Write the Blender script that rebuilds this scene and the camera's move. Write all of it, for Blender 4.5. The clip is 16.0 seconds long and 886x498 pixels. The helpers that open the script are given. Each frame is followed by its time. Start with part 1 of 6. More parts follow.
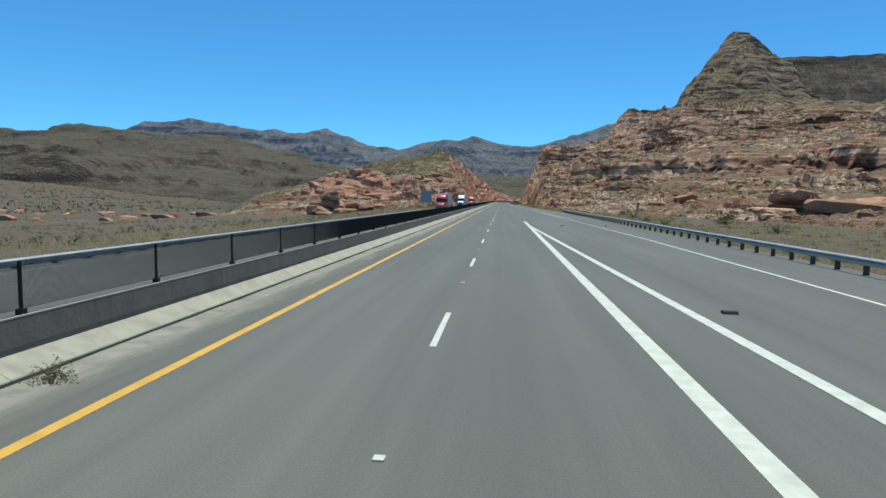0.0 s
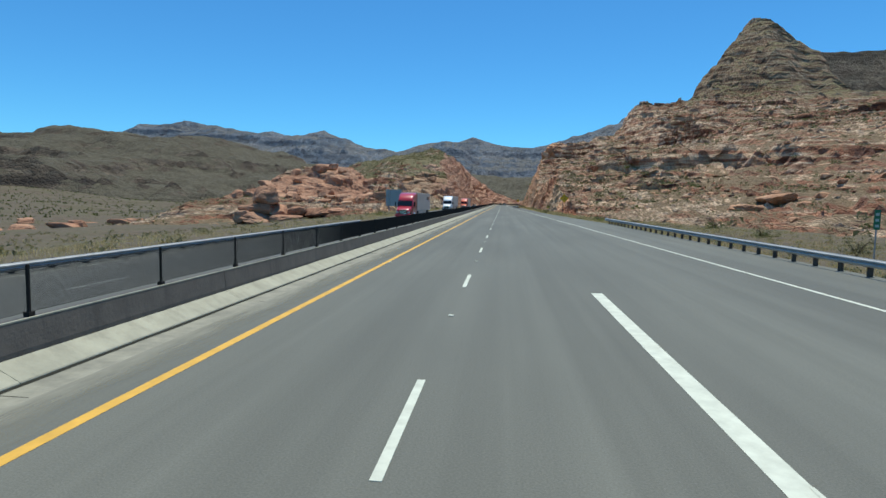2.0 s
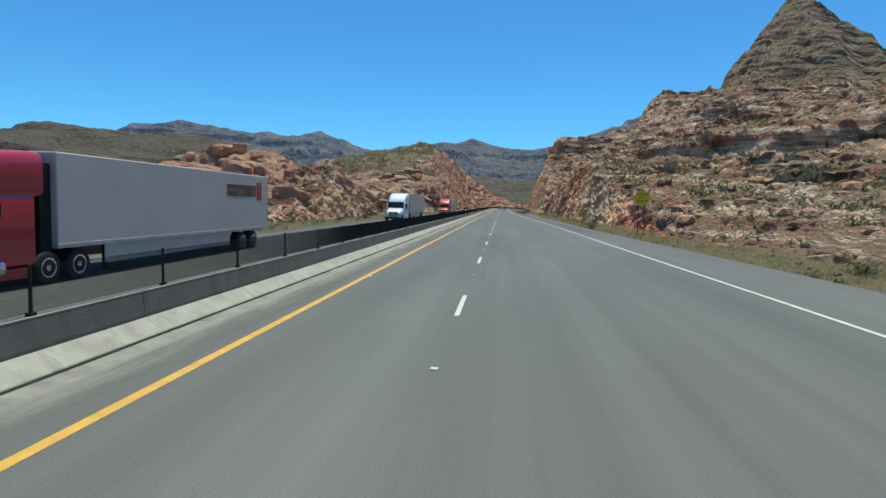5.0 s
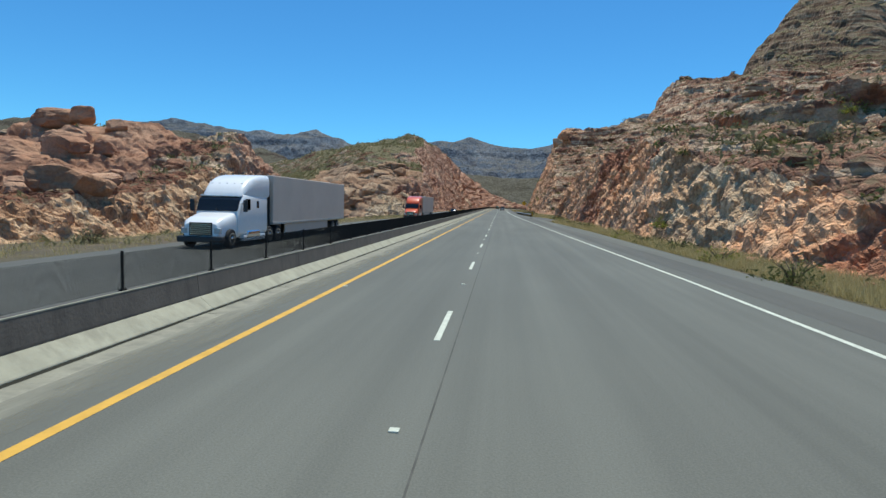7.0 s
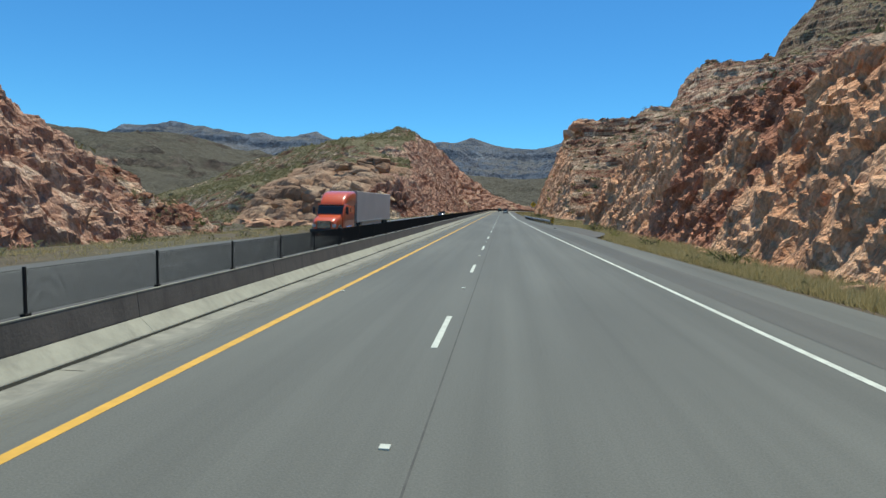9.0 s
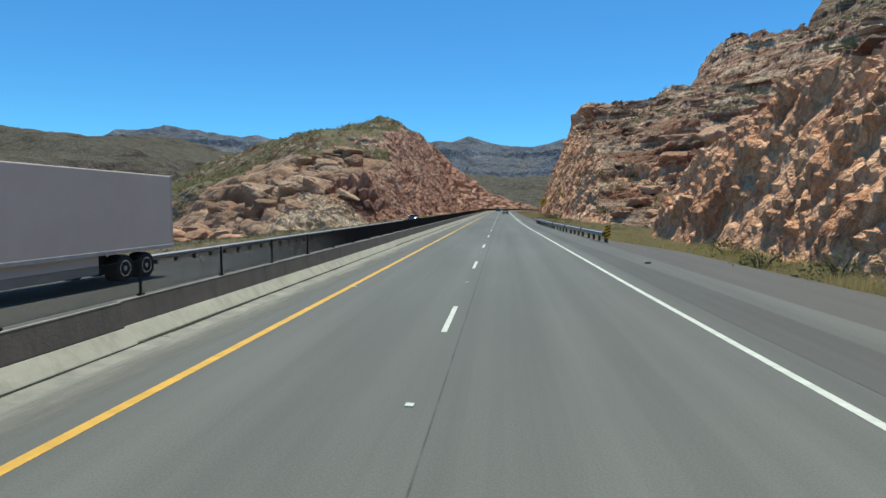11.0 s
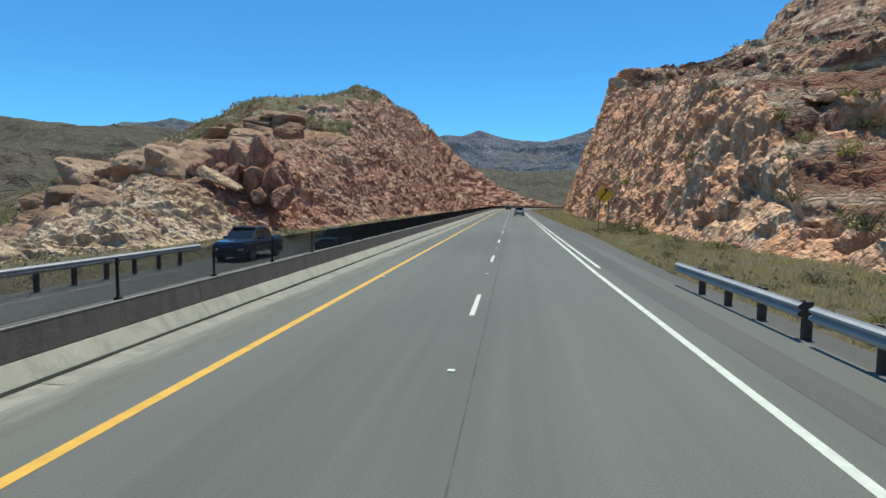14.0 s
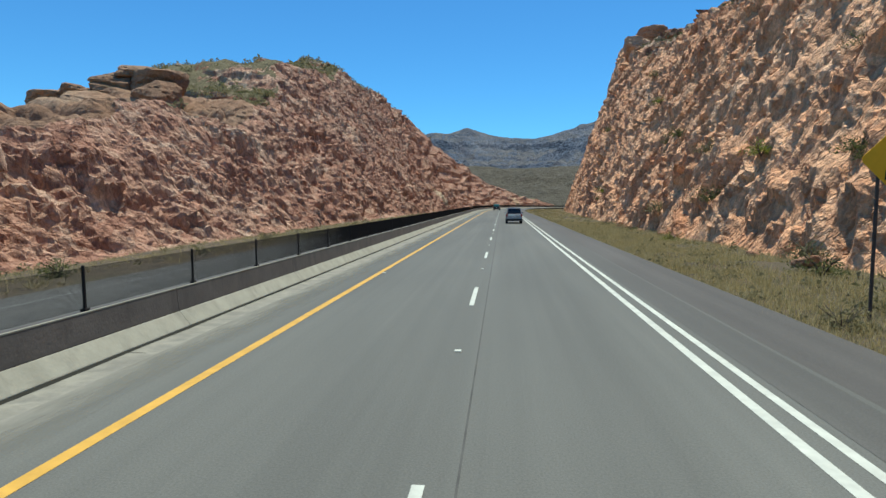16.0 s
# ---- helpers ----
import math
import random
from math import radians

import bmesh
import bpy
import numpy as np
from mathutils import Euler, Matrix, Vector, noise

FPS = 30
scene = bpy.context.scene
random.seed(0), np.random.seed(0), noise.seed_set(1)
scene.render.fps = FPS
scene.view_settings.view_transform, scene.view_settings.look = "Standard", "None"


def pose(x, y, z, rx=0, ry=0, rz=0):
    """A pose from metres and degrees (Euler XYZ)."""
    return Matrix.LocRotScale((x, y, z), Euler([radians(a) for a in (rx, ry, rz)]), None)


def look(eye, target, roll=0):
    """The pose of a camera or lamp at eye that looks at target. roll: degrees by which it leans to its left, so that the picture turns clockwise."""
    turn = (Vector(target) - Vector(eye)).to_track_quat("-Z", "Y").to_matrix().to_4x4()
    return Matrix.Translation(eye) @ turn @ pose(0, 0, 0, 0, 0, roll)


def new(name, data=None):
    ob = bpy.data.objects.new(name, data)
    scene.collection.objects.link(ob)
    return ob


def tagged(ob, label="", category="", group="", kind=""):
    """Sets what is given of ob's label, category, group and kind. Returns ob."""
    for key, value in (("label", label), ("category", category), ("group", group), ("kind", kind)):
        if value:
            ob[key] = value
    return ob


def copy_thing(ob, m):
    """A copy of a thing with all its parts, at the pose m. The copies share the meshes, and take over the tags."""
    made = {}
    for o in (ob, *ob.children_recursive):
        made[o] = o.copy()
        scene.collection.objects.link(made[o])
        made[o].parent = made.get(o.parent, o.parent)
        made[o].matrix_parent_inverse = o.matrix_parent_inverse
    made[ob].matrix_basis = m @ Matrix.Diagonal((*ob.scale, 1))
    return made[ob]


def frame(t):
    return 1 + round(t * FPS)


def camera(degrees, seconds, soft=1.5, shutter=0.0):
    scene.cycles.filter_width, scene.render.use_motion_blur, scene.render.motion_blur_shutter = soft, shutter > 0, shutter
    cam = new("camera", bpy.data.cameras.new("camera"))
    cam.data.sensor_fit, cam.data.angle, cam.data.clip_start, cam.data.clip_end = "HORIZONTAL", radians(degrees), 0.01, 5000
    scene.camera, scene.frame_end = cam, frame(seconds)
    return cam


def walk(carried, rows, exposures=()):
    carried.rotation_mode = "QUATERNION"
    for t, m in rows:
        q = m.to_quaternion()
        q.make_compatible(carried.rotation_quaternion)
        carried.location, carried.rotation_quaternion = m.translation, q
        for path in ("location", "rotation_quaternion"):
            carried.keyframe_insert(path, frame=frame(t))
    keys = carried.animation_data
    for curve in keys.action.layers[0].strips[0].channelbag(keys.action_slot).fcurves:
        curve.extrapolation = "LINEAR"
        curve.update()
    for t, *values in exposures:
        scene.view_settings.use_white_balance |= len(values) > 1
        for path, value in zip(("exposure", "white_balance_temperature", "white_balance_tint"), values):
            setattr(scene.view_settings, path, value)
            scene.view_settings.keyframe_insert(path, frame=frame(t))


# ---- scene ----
cam = camera(74.8, 16.0, soft=1.5)
EYE = 2.57
# seconds, across, along, yaw, pitch, lean
ROWS = [
    (0, 0.00, 0.00, 5.77, -4.98, -1.15),
    (0.5, -0.05, 13.31, 5.68, -5.04, -1.05),
    (1, -0.09, 26.65, 5.71, -4.90, -1.02),
    (1.5, -0.06, 40.09, 5.74, -4.77, -1.00),
    (2, -0.04, 53.55, 5.81, -4.72, -0.94),
    (2.5, -0.06, 66.96, 5.87, -4.66, -1.19),
    (3, -0.12, 80.25, 6.06, -4.61, -1.22),
    (3.5, -0.18, 93.33, 6.26, -4.60, -1.09),
    (4, -0.20, 105.75, 5.93, -4.44, -1.38),
    (6.5, -0.06, 169.08, 5.61, -4.46, -1.36),
    (7, -0.03, 182.02, 5.54, -4.46, -1.48),
    (7.5, -0.00, 194.95, 5.30, -4.39, -1.61),
    (8, 0.02, 206.95, 5.30, -4.28, -1.39),
    (8.5, 0.03, 219.34, 5.28, -4.41, -1.67),
    (9, 0.04, 231.19, 5.85, -4.25, -1.16),
    (11.5, 0.03, 290.54, 5.78, -4.25, -0.00),
    (12, 0.03, 302.48, 5.86, -4.34, -0.14),
    (12.5, 0.01, 314.47, 6.06, -4.47, -0.38),
    (13, -0.05, 326.47, 6.40, -4.46, -0.29),
    (13.5, -0.14, 338.45, 6.50, -4.48, -0.47),
    (14, -0.25, 350.36, 6.84, -4.61, -0.55),
    (14.5, -0.35, 362.24, 6.97, -4.73, -0.38),
    (15, -0.40, 374.21, 6.78, -4.83, -0.23),
    (15.5, -0.41, 386.15, 6.34, -4.60, 0.16),
    (16, -0.40, 397.99, 5.81, -4.69, 0.11),
]
walk(cam, [(t, pose(x, y, EYE, 90 + pitch, 0, yaw) @ pose(0, 0, 0, 0, 0, -lean)) for t, x, y, yaw, pitch, lean in ROWS],
     [(0.0, 0.0, 6500, 2), (9.0, 0.0, 6500, 2), (12.5, 0.07, 6500, 2), (16.0, 0.08, 6500, 2)])

# ---- world and sun ----
SUN_ELEVATION, SUN_FROM = 75.0, 12.0  # degrees; compass angle from +y clockwise from which the sun shines
world = bpy.data.worlds.new("desert_sky")
scene.world = world
world.use_nodes = True
wn = world.node_tree.nodes
sky = wn.new("ShaderNodeTexSky")
sky.sky_type = "NISHITA"
sky.sun_disc = False
sky.sun_elevation = radians(SUN_ELEVATION)
sky.sun_rotation = radians(SUN_FROM)
sky.altitude, sky.air_density, sky.dust_density, sky.ozone_density = 900, 1.0, 0.2, 4.0
wn["Background"].inputs["Strength"].default_value = 0.086
deep_blue = wn.new("ShaderNodeMix")
deep_blue.data_type, deep_blue.blend_type = "RGBA", "MULTIPLY"
deep_blue.inputs[0].default_value = 1.0
deep_blue.inputs[7].default_value = (0.56, 1.27, 1.72, 1)
world.node_tree.links.new(sky.outputs["Color"], deep_blue.inputs[6])
world.node_tree.links.new(deep_blue.outputs[2], wn["Background"].inputs["Color"])

sun_data = bpy.data.lights.new("sun", "SUN")
sun_data.energy, sun_data.angle, sun_data.color = 4.9, radians(0.53), (1.0, 0.95, 0.88)
sun = new("sun", sun_data)
sun_way = Vector((math.sin(radians(SUN_FROM)) * math.cos(radians(SUN_ELEVATION)), math.cos(radians(SUN_FROM)) * math.cos(radians(SUN_ELEVATION)), math.sin(radians(SUN_ELEVATION))))
sun.matrix_world = look(sun_way * 400, (0, 0, 0))


# ---- noise, in whole arrays ----
def hashed(ix, iy, iz, seed):
    h = (ix.astype(np.int64) * 374761393 + iy.astype(np.int64) * 668265263 + iz.astype(np.int64) * 2147483647 + seed * 974711) & 0xFFFFFFFF
    h = ((h ^ (h >> 13)) * 1274126177) & 0xFFFFFFFF
    h = ((h ^ (h >> 15)) * 2246822519) & 0xFFFFFFFF
    return ((h ^ (h >> 16)) & 0xFFFFFF) / float(0x1000000)


def value_noise(x, y, z, seed=0):
    fx, fy, fz = np.floor(x), np.floor(y), np.floor(z)
    ux, uy, uz = x - fx, y - fy, z - fz
    ux, uy, uz = (u * u * u * (u * (u * 6 - 15) + 10) for u in (ux, uy, uz))
    out = 0
    for dx in (0, 1):
        for dy in (0, 1):
            for dz in (0, 1):
                w = (ux if dx else 1 - ux) * (uy if dy else 1 - uy) * (uz if dz else 1 - uz)
                out = out + w * hashed(fx + dx, fy + dy, fz + dz, seed)
    return out * 2 - 1


def fbm(x, y, z, octaves=4, seed=0):
    out, a = 0, 1.0
    for k in range(octaves):
        out = out + a * value_noise(x, y, z, seed + k * 17)
        x, y, z, a = x * 2.03 + 5.1, y * 2.03 + 1.7, z * 2.03 + 9.2, a * 0.5
    return out


def ridged(x, y, z, octaves=5, seed=0):
    out, a = 0, 1.0
    for k in range(octaves):
        n = 1 - np.abs(value_noise(x, y, z, seed + k * 17))
        out = out + a * n * n
        x, y, z, a = x * 2.07 + 3.3, y * 2.07 + 7.9, z * 2.07 + 1.2, a * 0.5
    return out


def cells(x, y, z, seed=0):
    """Blocks of a broken mass: the distance to the nearest joint, and a random number and lean for each block."""
    fx, fy, fz = np.floor(x), np.floor(y), np.floor(z)
    f1 = np.full(x.shape, 9.0)
    f2 = np.full(x.shape, 9.0)
    rnd = np.zeros(x.shape)
    ox, oy, oz = np.zeros(x.shape), np.zeros(x.shape), np.zeros(x.shape)
    for dx in (-1, 0, 1):
        for dy in (-1, 0, 1):
            for dz in (-1, 0, 1):
                cx, cy, cz = fx + dx, fy + dy, fz + dz
                px, py, pz = cx + hashed(cx, cy, cz, seed), cy + hashed(cx, cy, cz, seed + 1), cz + hashed(cx, cy, cz, seed + 2)
                d = np.sqrt((px - x) ** 2 + (py - y) ** 2 + (pz - z) ** 2)
                near = d < f1
                f2 = np.where(near, f1, np.minimum(f2, d))
                f1 = np.where(near, d, f1)
                rnd = np.where(near, hashed(cx, cy, cz, seed + 3), rnd)
                ox, oy, oz = np.where(near, x - px, ox), np.where(near, y - py, oy), np.where(near, z - pz, oz)
    return f2 - f1, rnd, ox, oy, oz


def smooth(a, b, v):
    u = np.clip((v - a) / (b - a), 0, 1)
    return u * u * (3 - 2 * u)


def table(rows, v):
    return np.interp(v, [r[0] for r in rows], [r[1] for r in rows])


# ---- the line of the road ----
def bend(y):
    """How far the road has swung to the right at y, and how far it has dropped."""
    u = np.maximum(np.asarray(y, float) - 540, 0)
    v = np.maximum(np.asarray(y, float) - 470, 0)
    return u * u / 1800.0, -v * v / 60000.0


OTHER = [(-60, -0.3), (120, -0.3), (185, -0.05), (265, -0.05), (330, -0.65), (365, -0.95), (1200, -0.95)]  # level of the other carriageway
EDGE_LINE = [(-60, 10.0), (44, 10.1), (88, 9.15), (135, 8.15), (185, 7.1), (204, 6.85), (225, 6.2), (243, 5.62), (252, 5.42), (297, 4.2), (323, 3.68), (347, 3.2), (373, 2.84), (397, 2.76), (430, 2.72), (1200, 2.70)]
PAVED_TO = [(-60, 15.0), (132, 13.6), (150, 12.4), (198, 10.3), (247, 9.6), (302, 7.5), (330, 6.6), (372, 4.9), (407, 4.3), (440, 4.2), (1200, 4.2)]
SEAM = [(-60, -6.42), (100, -6.44), (230, -6.57), (285, -6.68), (315, -6.82), (345, -6.83), (408, -6.80), (1200, -6.78)]  # foot of the median barrier

# ---- materials ----
def material(name):
    m = bpy.data.materials.new(name)
    m.use_nodes = True
    return m, m.node_tree.nodes, m.node_tree.links, m.node_tree.nodes["Principled BSDF"]


def add_node(nodes, kind, **inputs):
    n = nodes.new(kind)
    for key, value in inputs.items():
        n.inputs[key.replace("_", " ")].default_value = value
    return n


def ramp(nodes, stops):
    r = nodes.new("ShaderNodeValToRGB")
    e = r.color_ramp.elements
    while len(e) < len(stops):
        e.new(0.5)
    for k, (p, c) in enumerate(stops):
        e[k].position, e[k].color = p, (*c, 1)
    return r


def mixed(nodes, links, fac, a, b, blend="MIX"):
    n = nodes.new("ShaderNodeMix")
    n.data_type, n.blend_type = "RGBA", blend
    for slot, v in ((0, fac), (6, a), (7, b)):
        if hasattr(v, "is_linked"):
            links.new(v, n.inputs[slot])
        else:
            n.inputs[slot].default_value = v if slot == 0 else (*v, 1)
    return n.outputs[2]


def place(nodes, links, scale=(1, 1, 1), turn=(0, 0, 0)):
    g = nodes.new("ShaderNodeNewGeometry")
    m = nodes.new("ShaderNodeMapping")
    m.inputs["Scale"].default_value = scale
    m.inputs["Rotation"].default_value = [radians(a) for a in turn]
    links.new(g.outputs["Position"], m.inputs["Vector"])
    return m.outputs["Vector"]


def grain(nodes, links, at, scale, detail=4, rough=0.6):
    n = add_node(nodes, "ShaderNodeTexNoise", Scale=scale, Detail=detail, Roughness=rough)
    links.new(at, n.inputs["Vector"])
    return n.outputs["Fac"]


def stretch(nodes, links, v, a, b):
    n = nodes.new("ShaderNodeMapRange")
    n.inputs["From Min"].default_value, n.inputs["From Max"].default_value = a, b
    links.new(v, n.inputs["Value"])
    return n.outputs["Result"]


def relief(nodes, links, bsdf, height, strength, distance):
    b = nodes.new("ShaderNodeBump")
    b.inputs["Strength"].default_value, b.inputs["Distance"].default_value = strength, distance
    links.new(height, b.inputs["Height"])
    links.new(b.outputs["Normal"], bsdf.inputs["Normal"])


def rock(name, stops, soil, soil_from=0.80, band=(0.015, 0.02, 0.45), lean=(6, -4, 0), stain=0.55, fine=1.0, cap=None, blocky=0.75, crackle=0.35):
    """Layered desert rock: beds of several colours, block by block tone, dark varnish, and soil where it lies flat."""
    m, n, l, bsdf = material(name)
    beds = grain(n, l, place(n, l, band, lean), 1.0, 5, 0.55)
    tone = ramp(n, stops)
    l.new(stretch(n, l, beds, 0.30, 0.70), tone.inputs["Fac"])
    here = place(n, l)
    v = add_node(n, "ShaderNodeTexVoronoi", Scale=0.55 * fine)
    l.new(place(n, l, (1, 1, 1.7), (12, 20, 0)), v.inputs["Vector"])
    sep = n.new("ShaderNodeSeparateColor")
    l.new(v.outputs["Color"], sep.inputs["Color"])
    block = ramp(n, [(0.0, (0.58, 0.53, 0.51)), (0.5, (1, 1, 1)), (1.0, (1.42, 1.38, 1.32))])
    l.new(sep.outputs["Red"], block.inputs["Fac"])
    colour = mixed(n, l, blocky, tone.outputs["Color"], block.outputs["Color"], "MULTIPLY")
    if cap:  # a harder, darker bed that makes the summit
        low, high, cap_colour = cap
        where = n.new("ShaderNodeNewGeometry")
        height = n.new("ShaderNodeSeparateXYZ")
        l.new(where.outputs["Position"], height.inputs["Vector"])
        uneven = n.new("ShaderNodeMath")
        uneven.operation = "MULTIPLY_ADD"
        l.new(grain(n, l, place(n, l), 0.05, 4), uneven.inputs[0])
        uneven.inputs[1].default_value = 30.0
        l.new(height.outputs["Z"], uneven.inputs[2])
        capped = stretch(n, l, uneven.outputs[0], low + 15, high + 15)
        colour = mixed(n, l, mult(n, l, capped, 0.55), colour, cap_colour)
    blotch = stretch(n, l, grain(n, l, here, 0.16 * min(1.0, fine), 6, 0.65), 0.50, 0.68)
    colour = mixed(n, l, 0.0, colour, (0.10, 0.062, 0.048)) if stain <= 0 else mixed(n, l, mult(n, l, blotch, stain), colour, (0.105, 0.066, 0.052))
    speck = ramp(n, [(0.25, (0.6, 0.6, 0.6)), (0.5, (1, 1, 1)), (0.8, (1.35, 1.33, 1.3))])
    l.new(grain(n, l, here, 2.6 * fine, 8, 0.7), speck.inputs["Fac"])
    colour = mixed(n, l, 0.7, colour, speck.outputs["Color"], "MULTIPLY")
    g = n.new("ShaderNodeNewGeometry")
    xyz = n.new("ShaderNodeSeparateXYZ")
    l.new(g.outputs["True Normal"], xyz.inputs["Vector"])
    wobble = n.new("ShaderNodeMath")
    wobble.operation = "MULTIPLY_ADD"
    l.new(grain(n, l, here, 0.35, 5), wobble.inputs[0])
    wobble.inputs[1].default_value = 0.35
    l.new(xyz.outputs["Z"], wobble.inputs[2])
    if cap:  # the steeper talus of the summit holds a yellow-green soil
        soft = n.new("ShaderNodeMath")
        soft.operation = "MULTIPLY_ADD"
        l.new(capped, soft.inputs[0])
        soft.inputs[1].default_value = 0.13
        l.new(wobble.outputs[0], soft.inputs[2])
        wobble = soft
    flat = stretch(n, l, wobble.outputs[0], soil_from + 0.12, soil_from + 0.24)
    soil_tone = ramp(n, [(0.3, tuple(c * 0.62 for c in soil)), (0.7, tuple(c * 1.38 for c in soil))])
    l.new(grain(n, l, here, 0.9 * min(1.0, fine), 9, 0.72), soil_tone.inputs["Fac"])
    ground = mixed(n, l, mult(n, l, capped, 0.8), soil_tone.outputs["Color"], (0.175, 0.15, 0.075)) if cap else soil_tone.outputs["Color"]
    colour = mixed(n, l, flat, colour, ground)
    l.new(colour, bsdf.inputs["Base Color"])
    bsdf.inputs["Roughness"].default_value = 0.93
    bsdf.inputs["Specular IOR Level"].default_value = 0.2
    crack = add_node(n, "ShaderNodeTexVoronoi", Scale=1.1 * fine)
    crack.feature = "DISTANCE_TO_EDGE"
    l.new(place(n, l, (1, 1, 1.6), (25, 15, 0)), crack.inputs["Vector"])
    both = n.new("ShaderNodeMath")
    both.operation = "MULTIPLY_ADD"
    l.new(stretch(n, l, crack.outputs["Distance"], 0.0, 0.16), both.inputs[0])
    both.inputs[1].default_value = crackle
    l.new(grain(n, l, here, 1.3 * fine, 10, 0.72), both.inputs[2])
    relief(n, l, bsdf, both.outputs[0], 1.0, 0.4 / fine)
    return m


def cut_rock(name, stops, dark, slant, fine=1.0):
    """Blasted rock: angular blocks drawn out along the lie of the beds, each with its own tone, in a facetted relief."""
    m, n, l, bsdf = material(name)
    here = place(n, l)
    stir = add_node(n, "ShaderNodeTexNoise", Scale=0.9, Detail=4.0, Roughness=0.6)
    l.new(place(n, l, (1, 1, 1), (slant, 0, 0)), stir.inputs["Vector"])
    bent = n.new("ShaderNodeMix")
    bent.data_type, bent.blend_type = "RGBA", "ADD"
    bent.inputs[0].default_value = 0.9
    l.new(place(n, l, (1, 1, 1), (slant, 0, 0)), bent.inputs[6])
    l.new(stir.outputs["Color"], bent.inputs[7])
    drawn = n.new("ShaderNodeMapping")
    drawn.inputs["Scale"].default_value = (1, 1, 0.30)
    l.new(bent.outputs[2], drawn.inputs["Vector"])

    def blocks(scale):
        v = add_node(n, "ShaderNodeTexVoronoi", Scale=scale * fine, Randomness=1.0)
        v.distance = "MANHATTAN"
        l.new(drawn.outputs["Vector"], v.inputs["Vector"])
        sep = n.new("ShaderNodeSeparateColor")
        l.new(v.outputs["Color"], sep.inputs["Color"])
        return v.outputs["Distance"], sep.outputs["Red"], sep.outputs["Green"]

    big, big_tone, _ = blocks(0.75)
    small, small_tone, _ = blocks(2.4)
    tiny, tiny_tone, _ = blocks(6.5)
    zone = stretch(n, l, grain(n, l, place(n, l, (0.05, 0.05, 0.09), (slant * 2, 0, 0)), 1.0, 5, 0.6), 0.30, 0.70)
    pick = n.new("ShaderNodeMath")
    pick.operation = "MULTIPLY_ADD"
    l.new(big_tone, pick.inputs[0])
    pick.inputs[1].default_value = 0.55
    l.new(mult(n, l, zone, 0.5), pick.inputs[2])
    tone = ramp(n, stops)
    l.new(pick.outputs[0], tone.inputs["Fac"])
    s1 = ramp(n, [(0.0, (0.78, 0.74, 0.72)), (0.5, (1, 1, 1)), (1.0, (1.2, 1.2, 1.2))])
    l.new(small_tone, s1.inputs["Fac"])
    s2 = ramp(n, [(0.0, (0.80, 0.78, 0.77)), (0.5, (1, 1, 1)), (1.0, (1.16, 1.16, 1.16))])
    l.new(tiny_tone, s2.inputs["Fac"])
    colour = mixed(n, l, 1.0, mixed(n, l, 1.0, tone.outputs["Color"], s1.outputs["Color"], "MULTIPLY"), s2.outputs["Color"], "MULTIPLY")
    varnish = stretch(n, l, grain(n, l, place(n, l, (0.5, 0.5, 0.2), (slant, 0, 0)), 1.0, 6, 0.65), 0.54, 0.70)
    colour = mixed(n, l, mult(n, l, varnish, 0.42), colour, dark)
    speck = ramp(n, [(0.3, (0.78, 0.77, 0.76)), (0.7, (1.2, 1.2, 1.2))])
    l.new(grain(n, l, here, 9.0 * fine, 5, 0.7), speck.inputs["Fac"])
    l.new(mixed(n, l, 0.8, colour, speck.outputs["Color"], "MULTIPLY"), bsdf.inputs["Base Color"])
    bsdf.inputs["Roughness"].default_value = 0.92
    bsdf.inputs["Specular IOR Level"].default_value = 0.2
    total = None
    for source, amount in ((big, -0.75), (small, -0.55), (tiny, -0.24), (grain(n, l, here, 2.2 * fine, 8, 0.7), 0.4)):
        step = n.new("ShaderNodeMath")
        step.operation = "MULTIPLY_ADD"
        l.new(source, step.inputs[0])
        step.inputs[1].default_value = amount
        if total is not None:
            l.new(total, step.inputs[2])
        total = step.outputs[0]
    relief(n, l, bsdf, total, 1.0, 0.34 / fine)
    return m


def mult(nodes, links, v, k):
    n = nodes.new("ShaderNodeMath")
    n.operation = "MULTIPLY"
    links.new(v, n.inputs[0])
    n.inputs[1].default_value = k
    return n.outputs[0]


def plain(name, colour, rough=0.6, metal=0.0, vary=0.12, scale=6.0, bump=0.0, spec=0.5, coat=0.0):
    """A surface of one stuff with faint uneven tone."""
    m, n, l, bsdf = material(name)
    tc = n.new("ShaderNodeTexCoord")
    f = add_node(n, "ShaderNodeTexNoise", Scale=scale, Detail=5.0, Roughness=0.6)
    l.new(tc.outputs["Object"], f.inputs["Vector"])
    r = ramp(n, [(0.3, tuple(c * (1 - vary) for c in colour)), (0.7, tuple(min(1, c * (1 + vary)) for c in colour))])
    l.new(f.outputs["Fac"], r.inputs["Fac"])
    l.new(r.outputs["Color"], bsdf.inputs["Base Color"])
    bsdf.inputs["Roughness"].default_value, bsdf.inputs["Metallic"].default_value = rough, metal
    bsdf.inputs["Specular IOR Level"].default_value = spec
    bsdf.inputs["Coat Weight"].default_value = coat
    if bump:
        relief(n, l, bsdf, f.outputs["Fac"], 0.6, bump)
    return m


